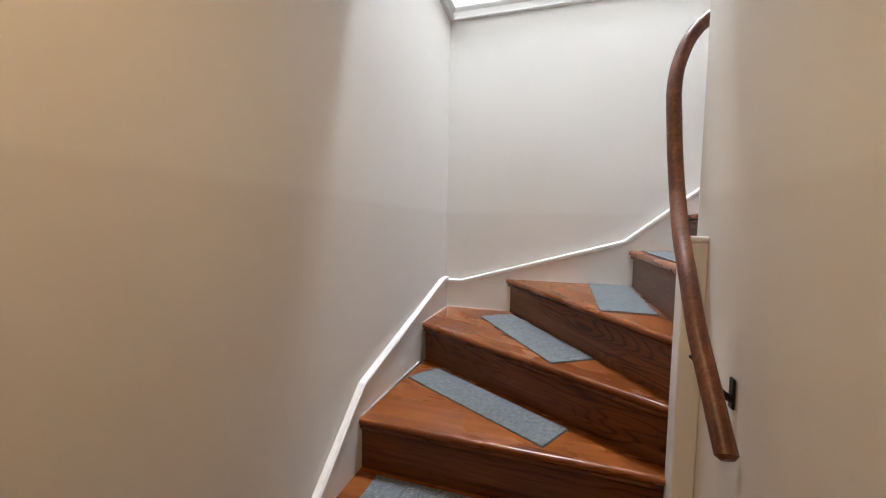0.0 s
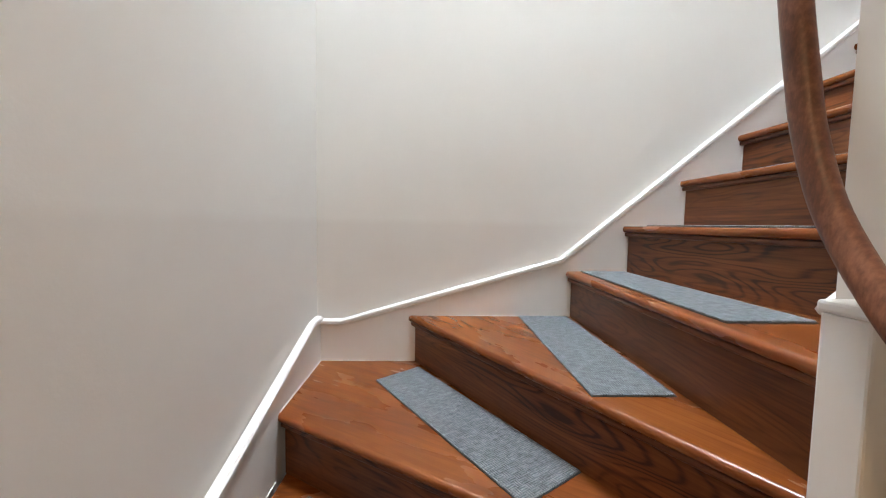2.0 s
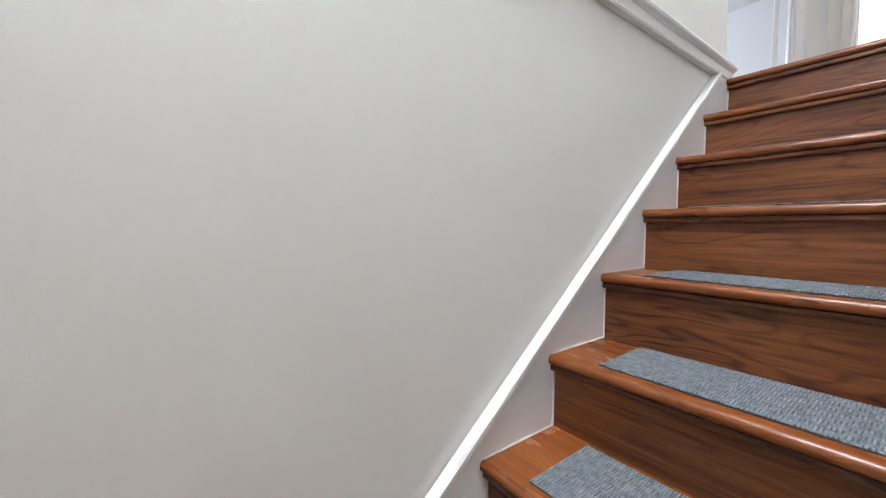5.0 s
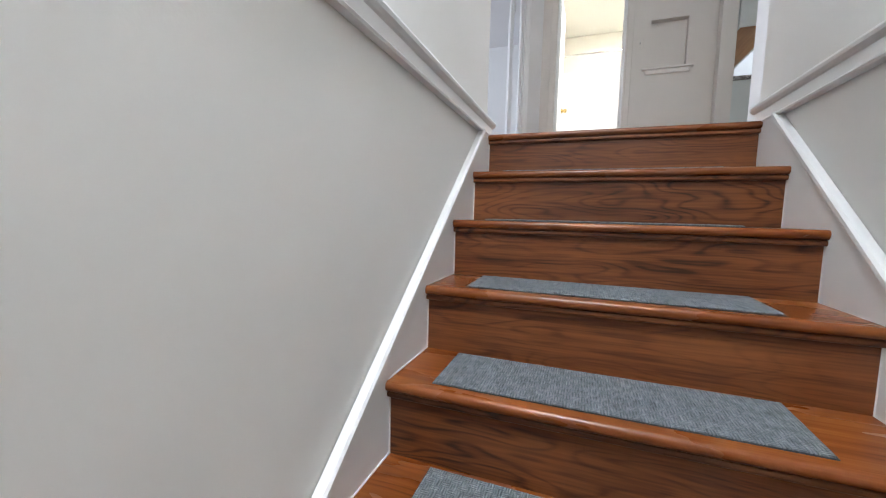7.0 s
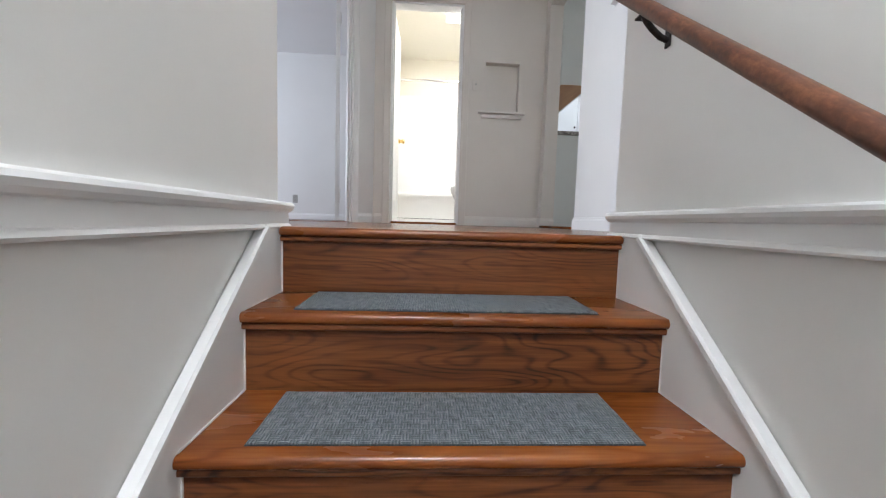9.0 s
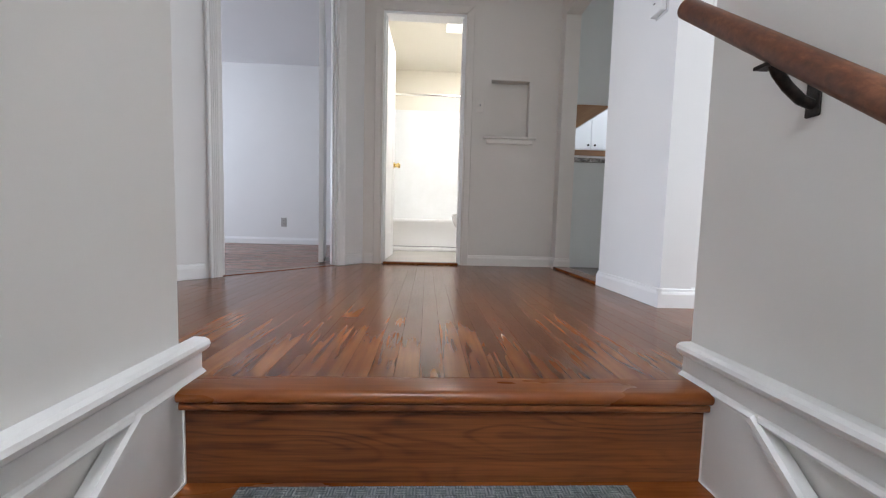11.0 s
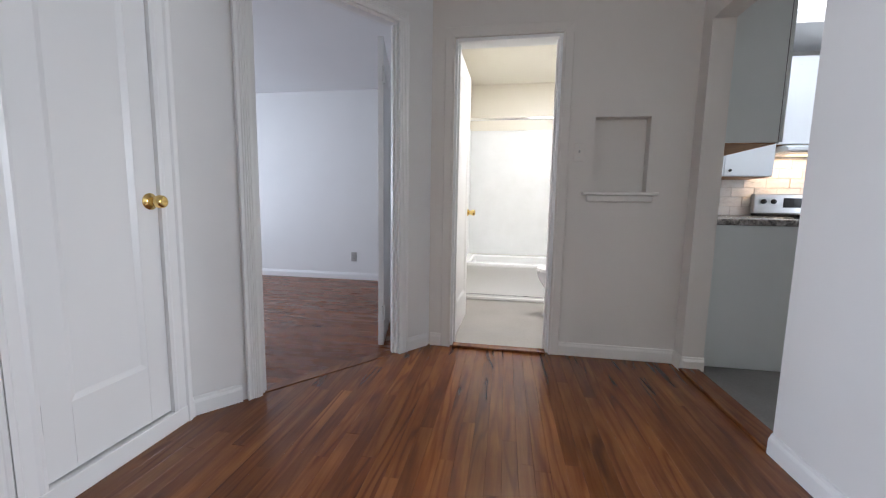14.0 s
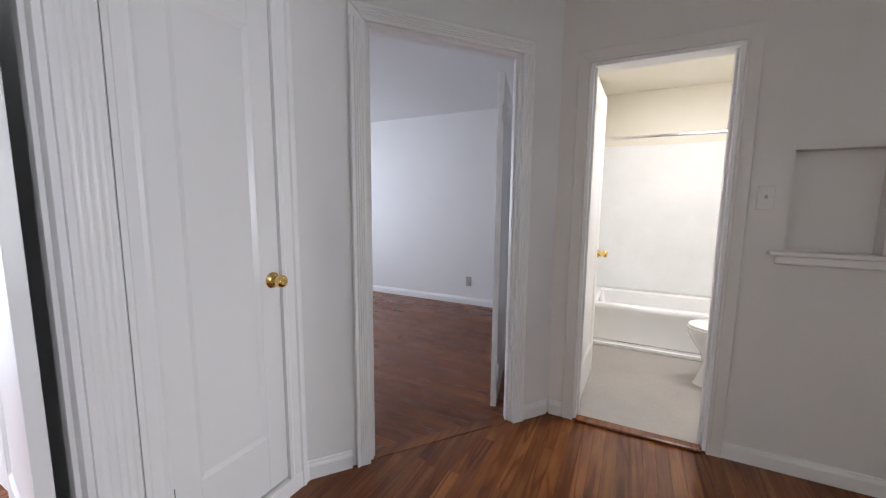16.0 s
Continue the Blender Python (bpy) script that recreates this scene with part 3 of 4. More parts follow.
def tube(bm, pts, radius, turns=16, ends=0.6):
    rings, n = [], Vector((0, 0, 1))
    for i, p in enumerate(pts):
        t = (pts[min(i + 1, len(pts) - 1)] - pts[max(i - 1, 0)]).normalized()
        n = (n - t * n.dot(t)).normalized()
        b = t.cross(n)
        r = radius * (ends if i in (0, len(pts) - 1) else 1)
        rings.append([bm.verts.new(p + (n * math.cos(a) + b * math.sin(a)) * r) for a in [j * math.tau / turns for j in range(turns)]])
    for a, b in zip(rings, rings[1:]):
        for i in range(turns):
            j = (i + 1) % turns
            bm.faces.new((a[i], a[j], b[j], b[i]))
    bm.faces.new(rings[0][::-1])
    bm.faces.new(rings[-1])
    return bm


shift = Vector((-0.8, -1.06, 0))
t0, t1 = (pts[1] - pts[0]).normalized(), (pts[-1] - pts[-2]).normalized()
body = [pts[0], pts[0] + t0 * 0.008] + pts[1:-1] + [pts[-1] - t1 * 0.006, pts[-1]]
part("rail", tube(bmesh.new(), [p - shift for p in body], 0.0206), RAILW, rail, "worn brown round rail", smooth=True)


def bracket(at, yaw, reach=1.0, lift=0.0, slide=0.0):
    m = Matrix.Translation(-shift) @ pose(*at, 0, 0, yaw)
    bm = bmesh.new()
    box(bm, -0.012, 0.012, -0.006, 0.0, -0.105, -0.035)
    bevel(bm, 0.004)
    p = part("bracket", bm, IRON, rail, "black iron bracket", m)
    arm = [Vector((slide * y / -0.076, y * reach, z + lift * y / -0.076)) for y, z in ((-0.004, -0.085), (-0.025, -0.078), (-0.050, -0.058), (-0.068, -0.038), (-0.076, -0.024))]
    part("arm", tube(bmesh.new(), arm, 0.0085, 10, 1), IRON, p, smooth=True)
    part("saddle", bevel(box(bmesh.new(), slide - 0.026, slide + 0.026, -0.076 * reach - 0.013, -0.076 * reach + 0.013, lift - 0.026, lift - 0.0195), 0.002), IRON, p)
    return p


for x in (-0.13, -1.35):
    bracket((x, -1.1385, 0.744 + 0.821 * x), 180)
bracket((-1.7735, -1.441, -1.632), -90, 1.05, 0.028, 0.030)


# ---- casings and doors ----
def casing_profile(width, kind):
    if kind == "fluted":
        pts = [(0, 0), (0, 0.016)]
        n, edge = 4, 0.012
        step = (width - 2 * edge) / n
        pts.append((edge, 0.020))
        for i in range(n):
            a = edge + i * step
            pts += [(a + step * 0.12, 0.020), (a + step * 0.32, 0.0185), (a + step * 0.55, 0.018), (a + step * 0.78, 0.0187), (a + step * 0.94, 0.0205)]
        return pts + [(width - 0.004, 0.024), (width, 0.020), (width, 0)]
    if kind == "flat":
        return [(0, 0), (0, 0.017), (0.003, 0.019), (width * 0.2, 0.019), (width * 0.24, 0.016), (width - 0.004, 0.016), (width, 0.013), (width, 0)]
    return [(0, 0), (0, 0.012), (width * 0.15, 0.016), (width * 0.3, 0.012), (width * 0.72, 0.014), (width * 0.8, 0.022), (width, 0.022), (width, 0)]


def casing(name, m, left, right, head, width, kind, label, sides=(True, True), coat=None):
    """The trim round an opening; m puts x along the wall and -y out of it."""
    ob = thing(name, m, label, "door casing", kind="structure")
    prof = casing_profile(width, kind)
    for on, at, sign in zip(sides, (left, right), (-1, 1)):
        if on:
            part("side_casing", prism(bmesh.new(), [(at + sign * x, -y - 0.0005) for x, y in prof], 0, head), coat or TRIM, ob)
    bm = bmesh.new()
    low = [bm.verts.new((left - x * sides[0], -y - 0.0005, head + x)) for x, y in prof]
    top = [bm.verts.new((right + x * sides[1], -y - 0.0005, head + x)) for x, y in prof]
    for i in range(len(prof)):
        j = (i + 1) % len(prof)
        bm.faces.new((low[i], low[j], top[j], top[i]))
    bm.faces.new(low[::-1])
    bm.faces.new(top)
    for on, at, sign in zip(sides, (left, right), (-1, 1)):
        if on:
            prism(bm, [(at, -0.001), (at + sign * width, -0.001), (at + sign * width, -0.012), (at, -0.012)], head + 0.0005, head + width * 0.98)
    part("head_casing", bm, coat or TRIM, ob)
    return ob


def jamb(name, m, left, right, head, depth, label):
    ob = thing(name, m, label, "door jamb", kind="structure")
    for x0, x1 in ((left - 0.002, left + 0.016), (right - 0.016, right + 0.002)):
        part("side_jamb", bevel(box(bmesh.new(), x0, x1, -0.002, depth + 0.002, 0.005, head), 0.0015, 1), TRIM, ob)
        s = x0 + 0.018 if x0 < (left + right) / 2 else x0 - 0.012
        part("door_stop", bevel(box(bmesh.new(), s, s + 0.012, depth * 0.30, depth * 0.62, 0.005, head - 0.018), 0.0015, 1), TRIM, ob)
    part("head_jamb", bevel(box(bmesh.new(), left + 0.0165, right - 0.0165, -0.002, depth + 0.002, head - 0.018, head + 0.002), 0.0015, 1), TRIM, ob)
    return ob


def door_leaf(name, m, width, height, label, stile=0.095, rails=(0.24, 0.12), knob=None, knob_side=1, back_knob=True, mid_rail=None, open_gap=0.0, hinges=True):
    """A panelled leaf: x from its hinge, -y its seen face, z from its foot."""
    ob = thing(name, m, label, "door", kind="structure")
    th, inset = 0.035, 0.010
    x0, x1, z0, z1 = stile, width - stile, rails[0], height - rails[1]
    for a, b in ((0, x0), (x1, width)):
        part("stile", bevel(box(bmesh.new(), a, b, 0, th, 0, height), 0.0015, 1), TRIM, ob)
    levels = [(0, z0), (z1, height)] + ([mid_rail] if mid_rail else [])
    for a, b in levels:
        part("rail", box(bmesh.new(), x0 + 0.0005, x1 - 0.0005, 0.0006, th - 0.0006, a + (0.0015 if a == 0 else 0), b - (0.0015 if b == height else 0)), TRIM, ob)
    part("panel", box(bmesh.new(), x0 - 0.004, x1 + 0.004, inset, th - inset, z0 - 0.004, z1 + 0.004), TRIM, ob)
    bm = bmesh.new()
    for face, sgn in ((0.0, 1), (th, -1)):
        for a, b, c, d in ((x0, x1, z0, z1),):
            loop = [(a, c), (b, c), (b, d), (a, d)]
            mid = [(a + 0.018, c + 0.018), (b - 0.018, c + 0.018), (b - 0.018, d - 0.018), (a + 0.018, d - 0.018)]
            outer = [bm.verts.new((x, face + sgn * 0.0015, z)) for x, z in loop]
            mids = [bm.verts.new((x, face + sgn * (inset - 0.0008), z)) for x, z in mid]
            for i in range(4):
                j = (i + 1) % 4
                bm.faces.new((outer[i], outer[j], mids[j], mids[i]))
    part("panel_moulding", bm, TRIM, ob)
    if knob:
        kx = width - 0.032 if knob_side > 0 else 0.045
        for side in ((1, -1) if back_knob else (1,)):
            km = pose(kx, 0 if side > 0 else th, knob, 90 if side > 0 else -90)
            bm = lathe(bmesh.new(), [(0.030, 0.0), (0.031, 0.004), (0.024, 0.009), (0.018, 0.012), (0.0165, 0.026), (0.019, 0.033), (0.0235, 0.039), (0.0245, 0.046), (0.0235, 0.057), (0.019, 0.062), (0.010, 0.0635), (0.004, 0.062)])
            part("door_knob", bm, BRASS, ob, "polished brass knob", km, True)
    for z in (0.22, height - 0.22) if hinges else ():
        bm = lathe(bmesh.new(), [(0.004, -0.049), (0.0075, -0.047), (0.0075, 0.047), (0.004, 0.049)], pose(-0.006, -0.004, z), 10)
        if open_gap:
            box(bm, -open_gap, -0.002, 0.004, 0.0075, z - 0.045, z + 0.045)
        part("hinge", bm, TRIM, ob, "painted hinge")
    return ob


diag = pose(D0.x, D0.y, 0, 0, 0, math.degrees(math.atan2(DD.y, DD.x)))
casing("casing_bedroom", diag, dl, dr, 1.965, 0.064, "fluted", "white painted fluted casing round the bedroom doorway")
jamb("jamb_bedroom", diag, dl, dr, 1.965, 0.055, "white painted jamb of the bedroom doorway")
clo = pose(-0.6, 0.83, 0)
casing("casing_closet", clo, 1.29, 1.72, 1.96, 0.075, "plain", "white painted casing round the closet door")
casing("casing_small_room", clo, 0.20, 1.115, 1.96, 0.098, "fluted", "white painted fluted casing beside the closet door")
jamb("jamb_small_room", clo, 0.20, 1.115, 1.96, 0.11, "white painted jamb of the small room doorway")
bath = pose(2.268, 0.055, 0, 0, 0, -90)
casing("casing_bathroom", bath, 0.20, 0.833, 1.94, 0.062, "flat", "painted casing round the bathroom doorway, dim warm light in its colour", (True, True), DIMHALL)
jamb("jamb_bathroom", bath, 0.20, 0.833, 1.94, 0.11, "white painted jamb of the bathroom doorway")
closet_leaf = door_leaf("door_closet", clo @ pose(1.295, 0.004, 0.078), 0.425, 1.875, "closed narrow white closet door with one recessed panel", 0.085, (0.22, 0.13), 0.845, hinges=False)
# dark strip stands in for the shade inside the hinge gap
part("hinge_slot", box(bmesh.new(), -0.0045, 0.004, -0.003, 0.012, 0.16, 0.25), IRON, closet_leaf, "dark strip for the shade in the hinge gap")
door_leaf("door_bathroom", pose(2.395, -0.158, 0.012, 0, 0, -1.5), 0.60, 1.922, "open white panelled bathroom door", 0.10, (0.22, 0.13), 0.865)
door_leaf("door_bedroom", diag @ pose(1.076, 0.150, 0.012, 0, 0, 51.5), 0.72, 1.92, "open white bedroom door swung into the room", 0.10, (0.22, 0.13), None, 1, False, None, 0.03)
door_leaf("door_small_room", clo @ pose(1.050, 0.030, 0.012, 0, 0, 81.5), 0.80, 1.92, "open white door of the small room", 0.10, (0.22, 0.13), 0.93)

# baseboards
BASEB = [(0.0, 0.0), (0.014, 0.0), (0.014, 0.058), (0.011, 0.066), (0.008, 0.070), (0.006, 0.080), (0.0, 0.083)]


def baseboard(name, p, q, coat=None):
    length = math.dist(p, q)
    m = pose(p[0], p[1], 0.0, 0, 0, math.degrees(math.atan2(q[1] - p[1], q[0] - p[0])))
    structure(name, swept(bmesh.new(), [(0, 0.0005), (length, 0.0005)], [(o + 0.0006, u) for o, u in BASEB], m), coat or TRIM, "painted moulded baseboard", "baseboard")


baseboard("baseboard_slant_a", D0 + DD * 0.0, D0 + DD * (dl - 0.086))
baseboard("baseboard_slant_b", D0 + DD * (dr + 0.065), D1 - DD * 0.02)
baseboard("baseboard_bath_a", (2.268, -0.012), (2.268, -0.08), DIMTRIM)
baseboard("baseboard_bath_b", (2.268, -0.824), (2.268, -1.52), DIMTRIM)
baseboard("baseboard_jamb", (2.168, -1.52), (2.168, -1.635), DIMTRIM)
baseboard("baseboard_stub", (2.268, -1.52), (2.155, -1.52), DIMTRIM)
baseboard("baseboard_column", (1.41, -1.52), (0.8155, -1.52))
baseboard("baseboard_column_end", (0.83, -1.505), (0.83, -1.6745))
baseboard("baseboard_living", (0.865, -1.66), (0.865, -5.0))
baseboard("baseboard_closet", (1.195, 0.83), (1.225, 0.83))
baseboard("baseboard_bedroom_east", (4.24, 4.0), (4.24, 0.06))
baseboard("baseboard_bedroom_south", (4.24, 0.06), (2.36, 0.06))
structure("trim_closet_sill", bevel(box(bmesh.new(), 0.60, 1.215, 0.812, 0.8295, 0.0, 0.071), 0.002, 1), TRIM, "white painted board below the closet door", "trim")

# thresholds
for nm, b in (("threshold_bathroom", (2.240, 2.298, -0.760, -0.163)), ("threshold_kitchen", (1.412, 2.166, -1.615, -1.505))):
    bm = box(bmesh.new(), *b, 0.0, 0.018)
    structure(nm, bevel(bm, 0.005, 2), FLOOR, "worn wooden threshold strip", "threshold")

# ---- hall wall fittings ----
niche = thing("telephone_niche", pose(2.268, -1.139, 1.02, 0, 0, -90), "recessed cream wall niche with a moulded sill", "niche", kind="structure")
bm = bmesh.new()
box(bm, -0.157, 0.157, 0.068, 0.078, -0.001, 0.445)
for x0, x1 in ((-0.157, -0.152), (0.152, 0.157)):
    box(bm, x0, x1, 0.001, 0.068, 0.0, 0.4435)
box(bm, -0.152, 0.152, 0.001, 0.068, 0.4405, 0.4445)
part("lining", bm, DIMHALL, niche)
part("sill", bevel(box(bmesh.new(), -0.212, 0.212, -0.040, 0.066, -0.012, 0.006), 0.005, 2), DIMTRIM, niche, "white moulded sill")
part("apron", bevel(box(bmesh.new(), -0.185, 0.185, -0.024, -0.0005, -0.052, -0.0125), 0.009, 3), DIMTRIM, niche)


def plate(name, m, label, category, w, h, kind, coat=None):
    ob = thing(name, m, label, category)
    part("cover_plate", bevel(box(bmesh.new(), -w / 2, w / 2, -0.006, -0.0005, -h / 2, h / 2), 0.0025), coat or PLAS, ob)
    if kind == "switch":
        part("toggle", bevel(box(bmesh.new(), -0.005, 0.005, -0.016, -0.0062, -0.004, 0.012), 0.002), IVORY, ob)
        for z in (-0.03, 0.03):
            part("screw", lathe(bmesh.new(), [(0.003, 0), (0.003, 0.001), (0.001, 0.0014)], pose(0, -0.0061, z, 90), 8), STEEL, ob)
    else:
        for z in (-0.02, 0.02):
            s = part("socket", bevel(box(bmesh.new(), -0.016, 0.016, -0.009, -0.0062, z - 0.014, z + 0.014), 0.004), coat or PLAS, ob)
            for x in (-0.006, 0.006):
                part("slot", box(bmesh.new(), x - 0.0013, x + 0.0013, -0.0096, -0.0091, z - 0.002, z + 0.007), BLACK, s)
    return ob


plate("light_switch", pose(2.268, -0.902, 1.258, 0, 0, -90), "white toggle light switch on the cream hall wall", "light switch", 0.062, 0.105, "switch", DIMHALL)
plate("wall_outlet", pose(4.24, 1.352, 0.284, 0, 0, -90), "white power outlet low on the bedroom wall", "outlet", 0.070, 0.115, "outlet", IVORY)
thermostat = thing("thermostat", pose(0.945, -1.52, 1.322, 0, 0, 180), "small white plastic thermostat on the hall wall", "thermostat")
part("base_plate", bevel(box(bmesh.new(), -0.043, 0.043, -0.006, -0.0005, -0.050, 0.058), 0.002), PLAS, thermostat)
part("housing", bevel(box(bmesh.new(), -0.04, 0.04, -0.034, -0.0062, -0.045, 0.055), 0.006), PLAS, thermostat)
part("lever", bevel(box(bmesh.new(), -0.012, 0.0, -0.036, -0.0345, 0.0, 0.006), 0.0006, 1), BLACK, thermostat)
plate("doorbell_box", pose(0.865, -1.72, 1.305, 0, 0, -90), "small white plastic box on the living room wall", "switch box", 0.065, 0.11, "switch")

# ---- bathroom ----
tub = thing("bathtub", pose(3.94, -0.79, 0), "white enamelled built-in bathtub below a white surround", "bathtub")
bm = bmesh.new()
outer = [(-0.37, -0.739), (0.379, -0.739), (0.379, 0.744), (-0.37, 0.744)]
rings = []
for inset, z in ((0.006, 0.0), (0.006, 0.05), (0.010, 0.06), (0.008, 0.28), (0.0, 0.33), (0.0, 0.36), (0.012, 0.372), (0.075, 0.372), (0.095, 0.355), (0.13, 0.12), (0.2, 0.07)):
    rings.append([bm.verts.new((x - math.copysign(inset, x), y - math.copysign(inset, y), z)) for x, y in outer])
for a, b in zip(rings, rings[1:]):
    for i in range(4):
        j = (i + 1) % 4
        bm.faces.new((a[i], a[j], b[j], b[i]))
bm.faces.new(rings[-1])
bm.faces.new(rings[0][::-1])
vertical = [e for e in bm.edges if abs(e.verts[0].co.z - e.verts[1].co.z) > 0.02]
bevel(bm, 0.02, 3, vertical)
part("basin", bm, PORC, tub, smooth=True)
part("foot_strip", bevel(box(bmesh.new(), -0.385, -0.364, -0.73, 0.73, 0.004, 0.035), 0.004, 1), TRIM, tub, "white caulked strip at the floor")
surround = thing("tub_surround", pose(4.32, -0.79, 0.37), "glossy white wall surround above the bathtub", "wall panel", kind="structure")
part("back_panel", bevel(box(bmesh.new(), -0.012, -0.001, -0.735, 0.738, 0.005, 1.42), 0.003, 1), PANEL, surround)
for y0, y1 in ((-0.7385, -0.728), (0.730, 0.7435)):
    part("end_panel", bevel(box(bmesh.new(), -0.72, -0.0125, y0, y1, 0.005, 1.42), 0.003, 1), PANEL, surround)
rod = thing("shower_rod", pose(3.62, -0.79, 1.765), "thin chrome shower curtain rod across the bathtub", "curtain rod")
part("tube", lathe(bmesh.new(), [(0.0115, -0.728), (0.012, -0.727), (0.012, 0.727), (0.0115, 0.728)], pose(0, 0, 0, 90), 14), CHROME, rod, smooth=True)
for y, a in ((0.741, 90), (-0.739, -90)):
    part("flange", lathe(bmesh.new(), [(0.028, 0.0), (0.028, 0.006), (0.016, 0.016)], pose(0, y, 0, a), 16), CHROME, rod, smooth=True)

toilet = thing("toilet", pose(3.12, -1.53, 0), "white porcelain toilet with closed lid", "toilet")


def oval(bm, levels, m=None, turns=28):
    rings = []
    for cy, rx, ry, z in levels:
        rings.append([bm.verts.new((m or Matrix()) @ Vector((rx * math.cos(a), cy + ry * math.sin(a) * (1.0 if math.sin(a) > 0 else 0.85), z))) for a in [i * math.tau / turns for i in range(turns)]])
    for a, b in zip(rings, rings[1:]):
        for i in range(turns):
            j = (i + 1) % turns
            bm.faces.new((a[i], a[j], b[j], b[i]))
    bm.faces.new(rings[0][::-1])
    bm.faces.new(rings[-1])
    return bm


part("bowl", oval(bmesh.new(), [(0.39, 0.125, 0.325, 0.004), (0.39, 0.115, 0.31, 0.03), (0.39, 0.105, 0.275, 0.15), (0.41, 0.12, 0.275, 0.23), (0.445, 0.165, 0.295, 0.31), (0.46, 0.185, 0.305, 0.365), (0.46, 0.186, 0.306, 0.385)]), PORC, toilet, smooth=True)
part("seat", oval(bmesh.new(), [(0.46, 0.186, 0.306, 0.3855), (0.46, 0.19, 0.31, 0.39), (0.46, 0.19, 0.31, 0.402), (0.46, 0.184, 0.304, 0.405)]), PORC, toilet, smooth=True)
part("lid", oval(bmesh.new(), [(0.46, 0.184, 0.304, 0.4055), (0.46, 0.188, 0.307, 0.41), (0.46, 0.186, 0.305, 0.42), (0.46, 0.16, 0.28, 0.427)]), PORC, toilet, smooth=True)
part("tank", bevel(box(bmesh.new(), -0.21, 0.21, 0.004, 0.19, 0.39, 0.73), 0.02, 3), PORC, toilet, smooth=True)
part("tank_lid", bevel(box(bmesh.new(), -0.22, 0.22, 0.003, 0.205, 0.7305, 0.765), 0.012, 3), PORC, toilet, smooth=True)
part("flush_lever", bevel(box(bmesh.new(), -0.17, -0.10, 0.192, 0.206, 0.66, 0.675), 0.004), CHROME, toilet)

# the pane over the stairs is unseen and added with its lamp
for nm, x, y, w, d, z in (("skylight_bathroom", 3.05, -0.95, 0.5, 0.58, 2.395), ("skylight_stairs", -2.30, -0.41, 0.9, 0.68, TOP + 0.575), ("skylight_kitchen", 3.1, -2.75, 0.7, 0.9, TOP + 0.09)):
    ob = thing(nm, pose(x, y, z), "bright frosted skylight panel in the ceiling", "skylight", kind="structure")
    part("pane", box(bmesh.new(), -w / 2, w / 2, -d / 2, d / 2, 0.0, 0.004), GLOW, ob)

# ---- kitchen ----
def cabinet(name, m, w, d, h, doors, label, material, bottom=None, knobs=True, knob_z=0.05):
    """x along the front, -y out of it, z from its foot; the front stands at y 0."""
    ob = thing(name, m, label, "kitchen cabinet", "kitchen cabinets")
    part("carcass", bevel(box(bmesh.new(), 0, w, 0.026, d, 0, h), 0.0015, 1), material, ob)
    if bottom:
        part("underside", box(bmesh.new(), 0.012, w - 0.012, 0.03, d - 0.012, -0.006, -0.0005), bottom, ob, "bare wood underside")
    # solid dark filler paints the shade between doors and carcass
    part("face_gap", box(bmesh.new(), 0.006, w - 0.006, 0.0202, 0.0258, 0.006, h - 0.006), IRON, ob, "dark filler for the shade in the gap behind the doors")
    step = w / doors
    for i in range(doors):
        p = part("cabinet_door", bevel(box(bmesh.new(), i * step + 0.003, (i + 1) * step - 0.003, 0, 0.02, 0.003, h - 0.003), 0.003), material, ob)
        if knobs:
            x = (i + 1) * step - 0.04 if i % 2 == 0 else i * step + 0.04
            part("cabinet_knob", lathe(bmesh.new(), [(0.006, 0), (0.006, 0.012), (0.013, 0.018), (0.012, 0.024), (0.004, 0.027)], pose(x, -0.0005, knob_z if knob_z > 0 else h + knob_z, 90), 12), IRON, p, smooth=True)
    return ob


south = pose(0, 0, 0, 0, 0, 180)
# run along the bathroom side
cabinet("base_cabinet", pose(2.266, -2.27, 0.10), 1.175, 0.60, 0.745, 2, "pale grey kitchen base cabinet with a plain end panel", CABI, None, True, -0.06)
plinth = tagged(new("cabinet_plinth", mesh_of("cabinet_plinth", box(bmesh.new(), 2.266, 3.44, -2.20, -1.67, 0.0045, 0.0995), CABI)), "pale grey plinth under the base cabinet", "plinth", kind="structure")
structure("trim_end_panel", bevel(box(bmesh.new(), 2.247, 2.2645, -2.27, -1.637, 0.0045, 0.846), 0.002, 1), CABI, "pale grey green painted end panel of the kitchen cabinets", "end panel")
cabinet("wall_cabinet", pose(2.285, -1.985, 1.31), 1.40, 0.305, 0.95, 3, "pale grey wall cabinet with bare wood underside", CABI, RAWW)
# run along the far wall
cabinet("wall_cabinet", pose(3.70, -2.02, 1.24, 0, 0, -90), 0.80, 0.35, 1.02, 2, "white wall cabinet with dark knobs", CABW, RAWW)
cabinet("wall_cabinet", pose(3.70, -2.83, 1.52, 0, 0, -90), 0.78, 0.35, 0.74, 2, "white wall cabinet over the stove", CABW, RAWW)
cabinet("wall_cabinet", pose(3.70, -3.62, 1.24, 0, 0, -90), 0.80, 0.35, 1.02, 2, "white wall cabinet beside the stove", CABW, RAWW)
cabinet("base_cabinet", pose(3.45, -2.28, 0.10, 0, 0, -90), 0.56, 0.60, 0.745, 1, "white base cabinet beside the stove", CABW, None, True, -0.06)
cabinet("base_cabinet", pose(3.45, -3.62, 0.10, 0, 0, -90), 0.80, 0.60, 0.745, 2, "white base cabinet beside the stove", CABW, None, True, -0.06)
